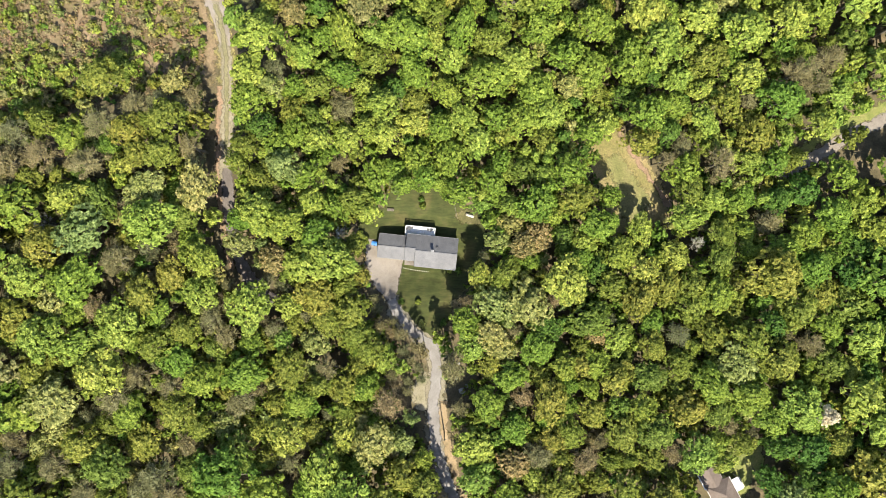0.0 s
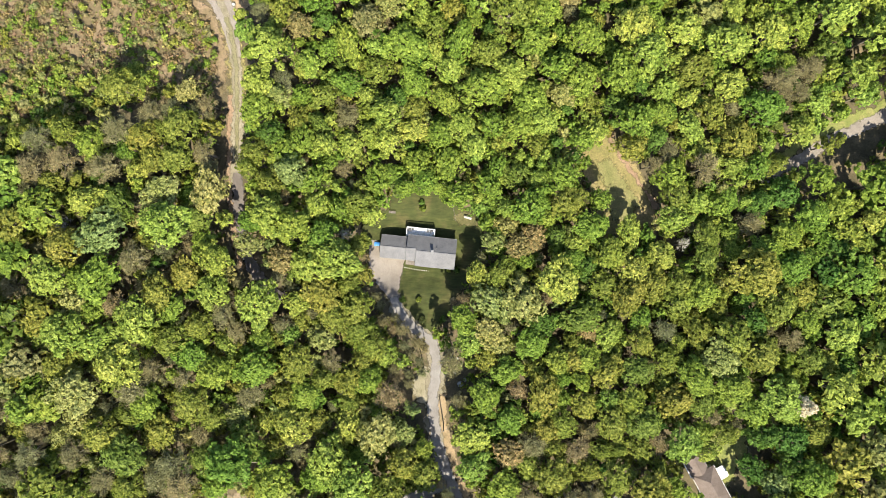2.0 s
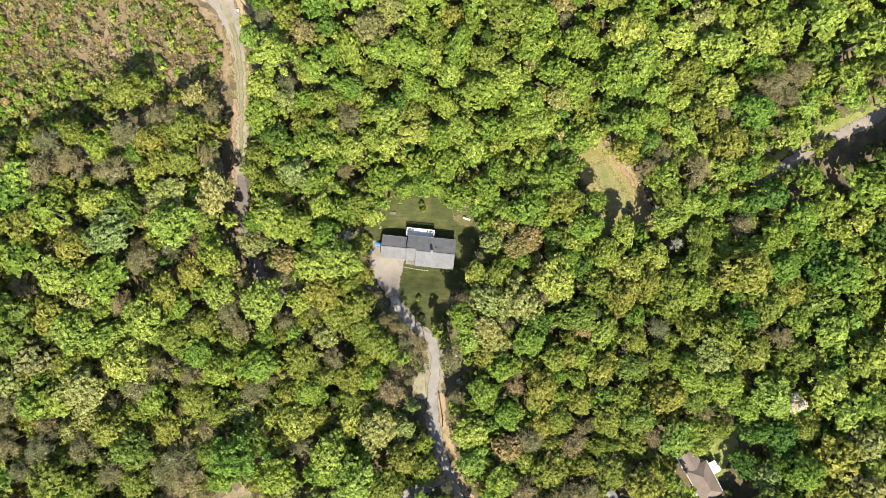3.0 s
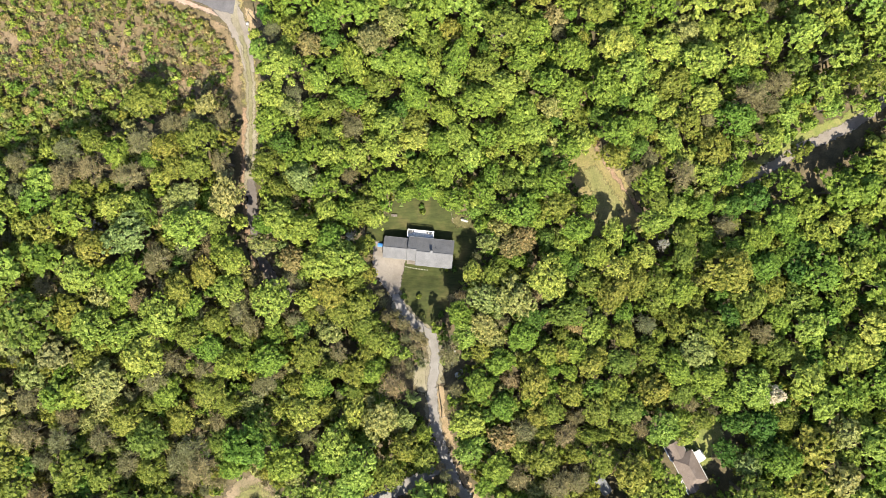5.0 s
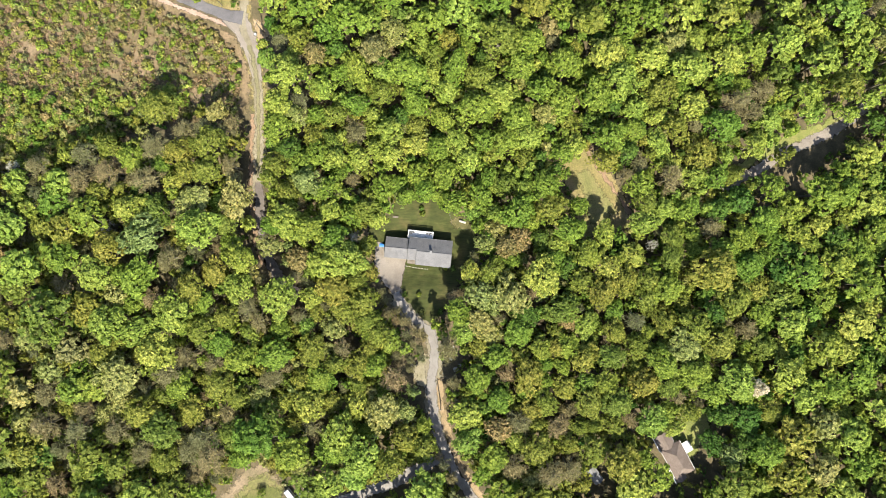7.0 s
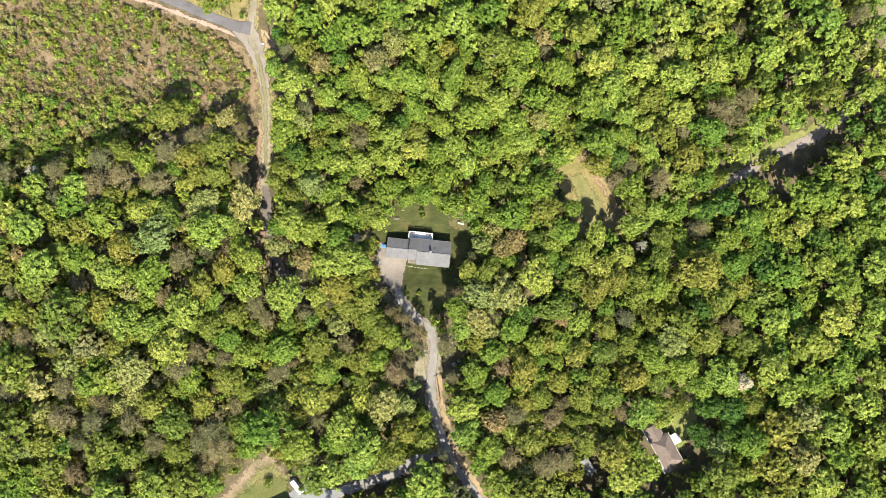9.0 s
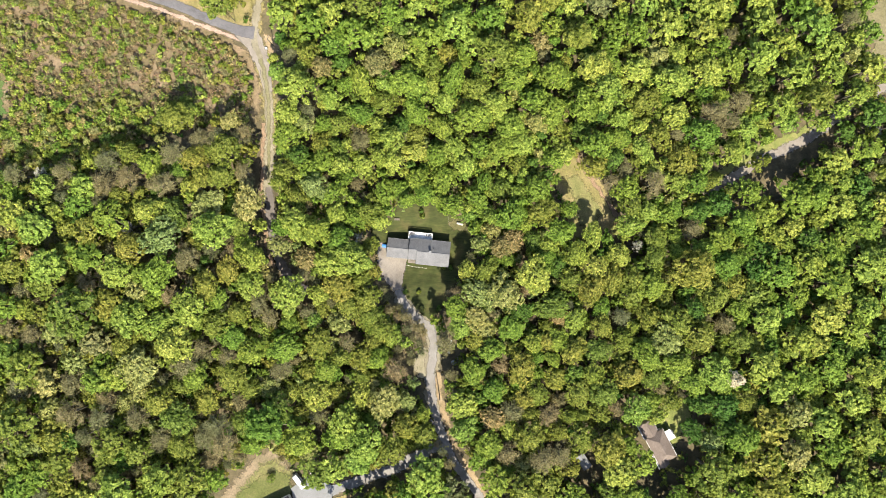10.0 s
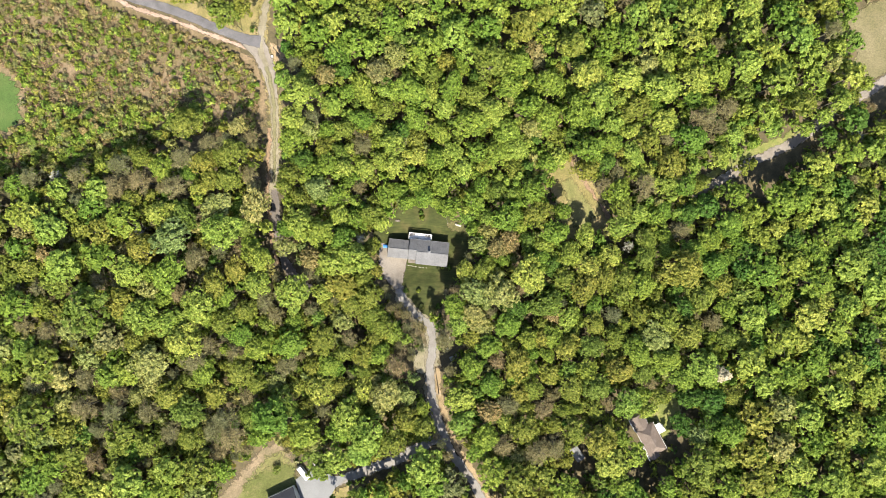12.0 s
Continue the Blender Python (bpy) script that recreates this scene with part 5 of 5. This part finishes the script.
def zone(x, y):
    if x < -54:
        return "west" if y > -20 else "southwest"
    if y > 8:
        return "north"
    if x < 0:
        return "southwest"
    return "southeast" if x < 86 else "east"


fill = random.Random(12)


def pick(x, y):
    mix, v = MIX[zone(x, y)], fill.random()
    for kind, share_ in mix:
        v -= share_
        if v <= 0:
            return kind
    return mix[0][0]


for lo, hi, tries, tight in ((4.0, 5.2, 6000, 0.66), (3.0, 4.0, 8000, 0.62), (1.9, 2.8, 17000, 0.5)):
    for _ in range(tries):
        x, y, r = fill.uniform(-162, 162), fill.uniform(-97, 97), fill.uniform(lo, hi)
        if crowded(x, y, r, tight) or any(math.hypot(x - a, y - b) < c for a, b, c in GAPS) or not free(x, y, r * 0.9):
            continue
        kind = pick(x, y)
        add_tree(x, y, r, (7.0 + 1.75 * r) * fill.uniform(0.88, 1.12), kind)

for _ in range(2400):       # slender bare trees in the gaps of the western woods
    x, y, r = fill.uniform(-162, 0), fill.uniform(-97, 20), fill.uniform(1.9, 2.9)
    if crowded(x, y, r, 0.4) or any(math.hypot(x - a, y - b) < c for a, b, c in GAPS) or not free(x, y, r):
        continue
    add_tree(x, y, r, (7.0 + 1.75 * r) * fill.uniform(0.75, 0.95), fill.choice(("bare", "bare", "olive")))

joined = {}
for x, y, r, h, kind in TREES:
    alone = abs(x) < 88 and abs(y) < 58 and (r > 2.3 or kind in ("bare", "dead"))
    deep_crown = 2 if zone(x, y) == "north" else 0
    variant, turn = fill.randrange(2) + deep_crown + (8 if r < 2.85 else 0 if abs(x) < 96 and abs(y) < 62 else 4), fill.uniform(0, 360)
    if kind in ("bare", "dead"):
        variant %= 4
    if kind == "bloom" or alone and (kind not in ("green", "deep") or abs(x) < 84):
        plant(kind, variant, x, y, r, h, turn, fill)
    else:
        joined.setdefault(kind, []).append((variant, x, y, r, h, turn))


def woodland(kind, rows, name, label):
    """Trees past those that stand singly, in one mesh."""
    vs, fs, ms, tones, n = [], [], [], [], 0
    for variant, x, y, r, h, turn in rows:
        _, arrays = proto(kind, variant)
        c, s = math.cos(radians(turn)), math.sin(radians(turn))
        m = np.array(((c * r / 4, -s * r / 4, 0), (s * r / 4, c * r / 4, 0), (0, 0, h / 15)))
        for slot, (v, f) in enumerate(arrays):
            vs.append(v @ m.T + (x, y, gz(x, y)))
            fs.append(f + n)
            ms.append(np.full(len(f), slot))
            tones.append(np.full(len(v), (turn * 7.31) % 1.0))
            n += len(v)
    me = mesh_of(name, np.concatenate(vs), np.concatenate(fs), [BARK, LEAVES[kind]], np.concatenate(ms))
    me.attributes.new("tone", "FLOAT", "POINT").data.foreach_set("value", np.concatenate(tones).astype(np.float32))
    ob = new(name, me)
    tagged(ob, label, "woodland", kind="stuff")


far = {}
while sum(len(v) for v in far.values()) < 440:
    x, y, r = fill.uniform(-250, 250), fill.uniform(-190, 190), fill.uniform(4.5, 6.5)
    if (abs(x) > 160 or abs(y) > 96) and not crowded(x, y, r, 0.62):
        kind = fill.choice(("green", "bright", "olive", "green", "deep"))
        add_tree(x, y, r, 9 + 1.3 * r, kind)
        far.setdefault(kind, []).append((12 + fill.randrange(3), x, y, r, 9 + 1.3 * r, fill.uniform(0, 360)))
for kind, rows in far.items():
    woodland(kind, rows, "far_woodland", "distant wood: " + KINDS[kind][1])
for kind, rows in joined.items():
    woodland(kind, rows, "woodland", "woodland of many trees: " + KINDS[kind][1])


# ---- shrubs ----
def garden_bush(x, y, r, kind, label):
    rng = np.random.RandomState(int(abs(x) * 10))
    c = np.stack([rng.uniform(-0.4, 0.4, 6) * r, rng.uniform(-0.4, 0.4, 6) * r, rng.uniform(0.4, 1.2, 6) * r], 1)
    ob = thing("garden_bush", label, "bush", pose(x, y, gz(x, y)))
    share("foliage", mesh_of("foliage", *leaves(rng, c, np.full(6, r * 0.55), 260, 0.3), [LEAVES[kind]]), ob)
    share("stems", mesh_of("stems", *rods(rng, np.zeros((6, 3)) + (0, 0, -0.1), c, 0.04, 0.02, 4), [BARK]), ob)


garden_bush(-5.3, 11.3, 0.95, "olive", "rounded yellow-green garden bush on the lawn")
# added dark foliage where only the olive bush's shadow falls
garden_bush(-5.6, 12.8, 0.7, "deep", "small dark green bush standing in for the olive bush's shadow")
garden_bush(-5.6, -19.2, 1.0, "pale", "straggling pale bush at the foot of the lawn")
garden_bush(-53.5, -72.5, 1.9, "olive", "wide yellow-green bush on the rough lawn")
garden_bush(-6.4, -13.6, 0.75, "olive", "low yellow-green bush alone on the front lawn")
garden_bush(-10.7, -13.6, 0.85, "deep", "dark green bush between lawn and driveway")
garden_bush(3.9, -5.9, 0.8, "deep", "dark green shrub beside the house corner")
garden_bush(1.9, -5.7, 0.6, "green", "low green shrub against the house wall")


def scrub(name, label, spots, kinds, count, size):
    """Low shrubs in one mesh; spots give x, y, radius, height."""
    vs, fs, ms, tones, n = [], [], [], [], 0
    rng = np.random.RandomState(77)
    for x, y, r, h in spots:
        k = rng.randint(3, 6)
        c = np.stack([rng.uniform(-0.5, 0.5, k) * r, rng.uniform(-0.5, 0.5, k) * r, rng.uniform(0.3, 0.7, k) * h], 1)
        v, f = leaves(rng, c, np.full(k, r * 0.55), int(count * rng.uniform(0.6, 1.3)), size)
        v[:, 2] = np.maximum(v[:, 2], 0.02)
        kind = np.full(len(f), rng.choice(len(kinds)))
        if h > 2.5:
            leafy = len(f)
            v, f = join((v, f), rods(rng, rng.uniform(-0.15, 0.15, (2, 3)) * (1, 1, 0) - (0, 0, 0.2), c[:2], 0.07, 0.03, 3))
            kind = np.concatenate([kind, np.full(len(f) - leafy, len(kinds))])
        vs.append(v + (x, y, gz(x, y)))
        fs.append(f + n)
        ms.append(kind)
        tones.append(np.full(len(v), rng.random_sample()))
        n += len(v)
    me = mesh_of(name, np.concatenate(vs), np.concatenate(fs), [LEAVES[kind] for kind in kinds] + [BARK], np.concatenate(ms))
    me.attributes.new("tone", "FLOAT", "POINT").data.foreach_set("value", np.concatenate(tones).astype(np.float32))
    ob = new(name, me)
    tagged(ob, label, "shrubs", kind="stuff")


cut_area = np.array([(-165, 99), (-130, 90), (-105.7, 79), (-87.3, 72.5), (-68.8, 65.5), (-60, 59), (-58, 52), (-58.5, 40), (-63, 39), (-81.6, 38), (-96.4, 32), (-109, 24), (-131, 23), (-165, 25)])
meadow_area = np.array([(-170, 64), (-138, 59), (-134.5, 49.6), (-134, 42), (-140, 36.6), (-170, 34)])
low = random.Random(31)
def wild(x, y):
    return noise.noise(Vector((x * 0.06, y * 0.06, 3))) + 0.6 * noise.noise(Vector((x * 0.25, y * 0.25, 9)))


spots, saplings = [], []
for _ in range(26000):
    x, y = low.uniform(-162, -55), low.uniform(22, 97)
    if not inside(cut_area, x, y) or inside(meadow_area, x, y) or (np.hypot(ways[:, 0] - x, ways[:, 1] - y) < ways[:, 2] + 0.3).any():
        continue
    w = 0.55 * wild(x, y) + max(0.0, (44 - y) * 0.03)
    if len(spots) < 5600 and w > low.uniform(-0.9, 0.5):
        r = low.uniform(0.35, 0.95)
        spots.append((x, y, r, r * low.uniform(0.35, 0.9)))
    elif w > low.uniform(-0.5, 0.9) and len(saplings) < 1050:
        r = low.uniform(0.7, 1.6) * (1.2 if y < 44 else 1.0)
        saplings.append((x, y, r, r * low.uniform(1.0, 2.0)))
young = []
while len(young) < 240:
    x, y = low.uniform(-158, -74), low.uniform(22, 47)
    if inside(cut_area, x, y) and not inside(meadow_area, x, y):
        r = low.uniform(1.1, 2.1)
        young.append((x, y, r, r * low.uniform(1.6, 2.6)))
scrub("young_trees", "young pale-green trees along the edge of the cutover land", young, ["olive", "bright", "pale", "olive", "green", "tan"], 170, 0.5)
scrub("brush", "tangled tan and olive brush on cutover land", spots, ["straw", "straw", "straw", "tan", "straw", "bare", "straw", "olive"], 18, 0.36)
scrub("saplings", "regrowing yellow-green saplings and shrubs on cutover land", saplings, ["bright", "olive", "olive", "tan", "pale", "tan", "green", "bare"], 84, 0.42)
under = []
for _ in range(15000):
    x, y, r = low.uniform(-158, 158), low.uniform(-93, 93), low.uniform(0.9, 2.0)
    if not inside(cut_area, x, y) and free(x, y, r * 0.8) and low.random() < (0.4 if y < 8 else 0.24):
        under.append((x, y, r, r * low.uniform(1.2, 2.6) * (2.0 if y < 8 else 1.0)))
scrub("undergrowth", "dense undergrowth of saplings and bushes beneath the trees", under, ["green", "olive", "green", "bare", "olive", "deep"], 34, 0.58)
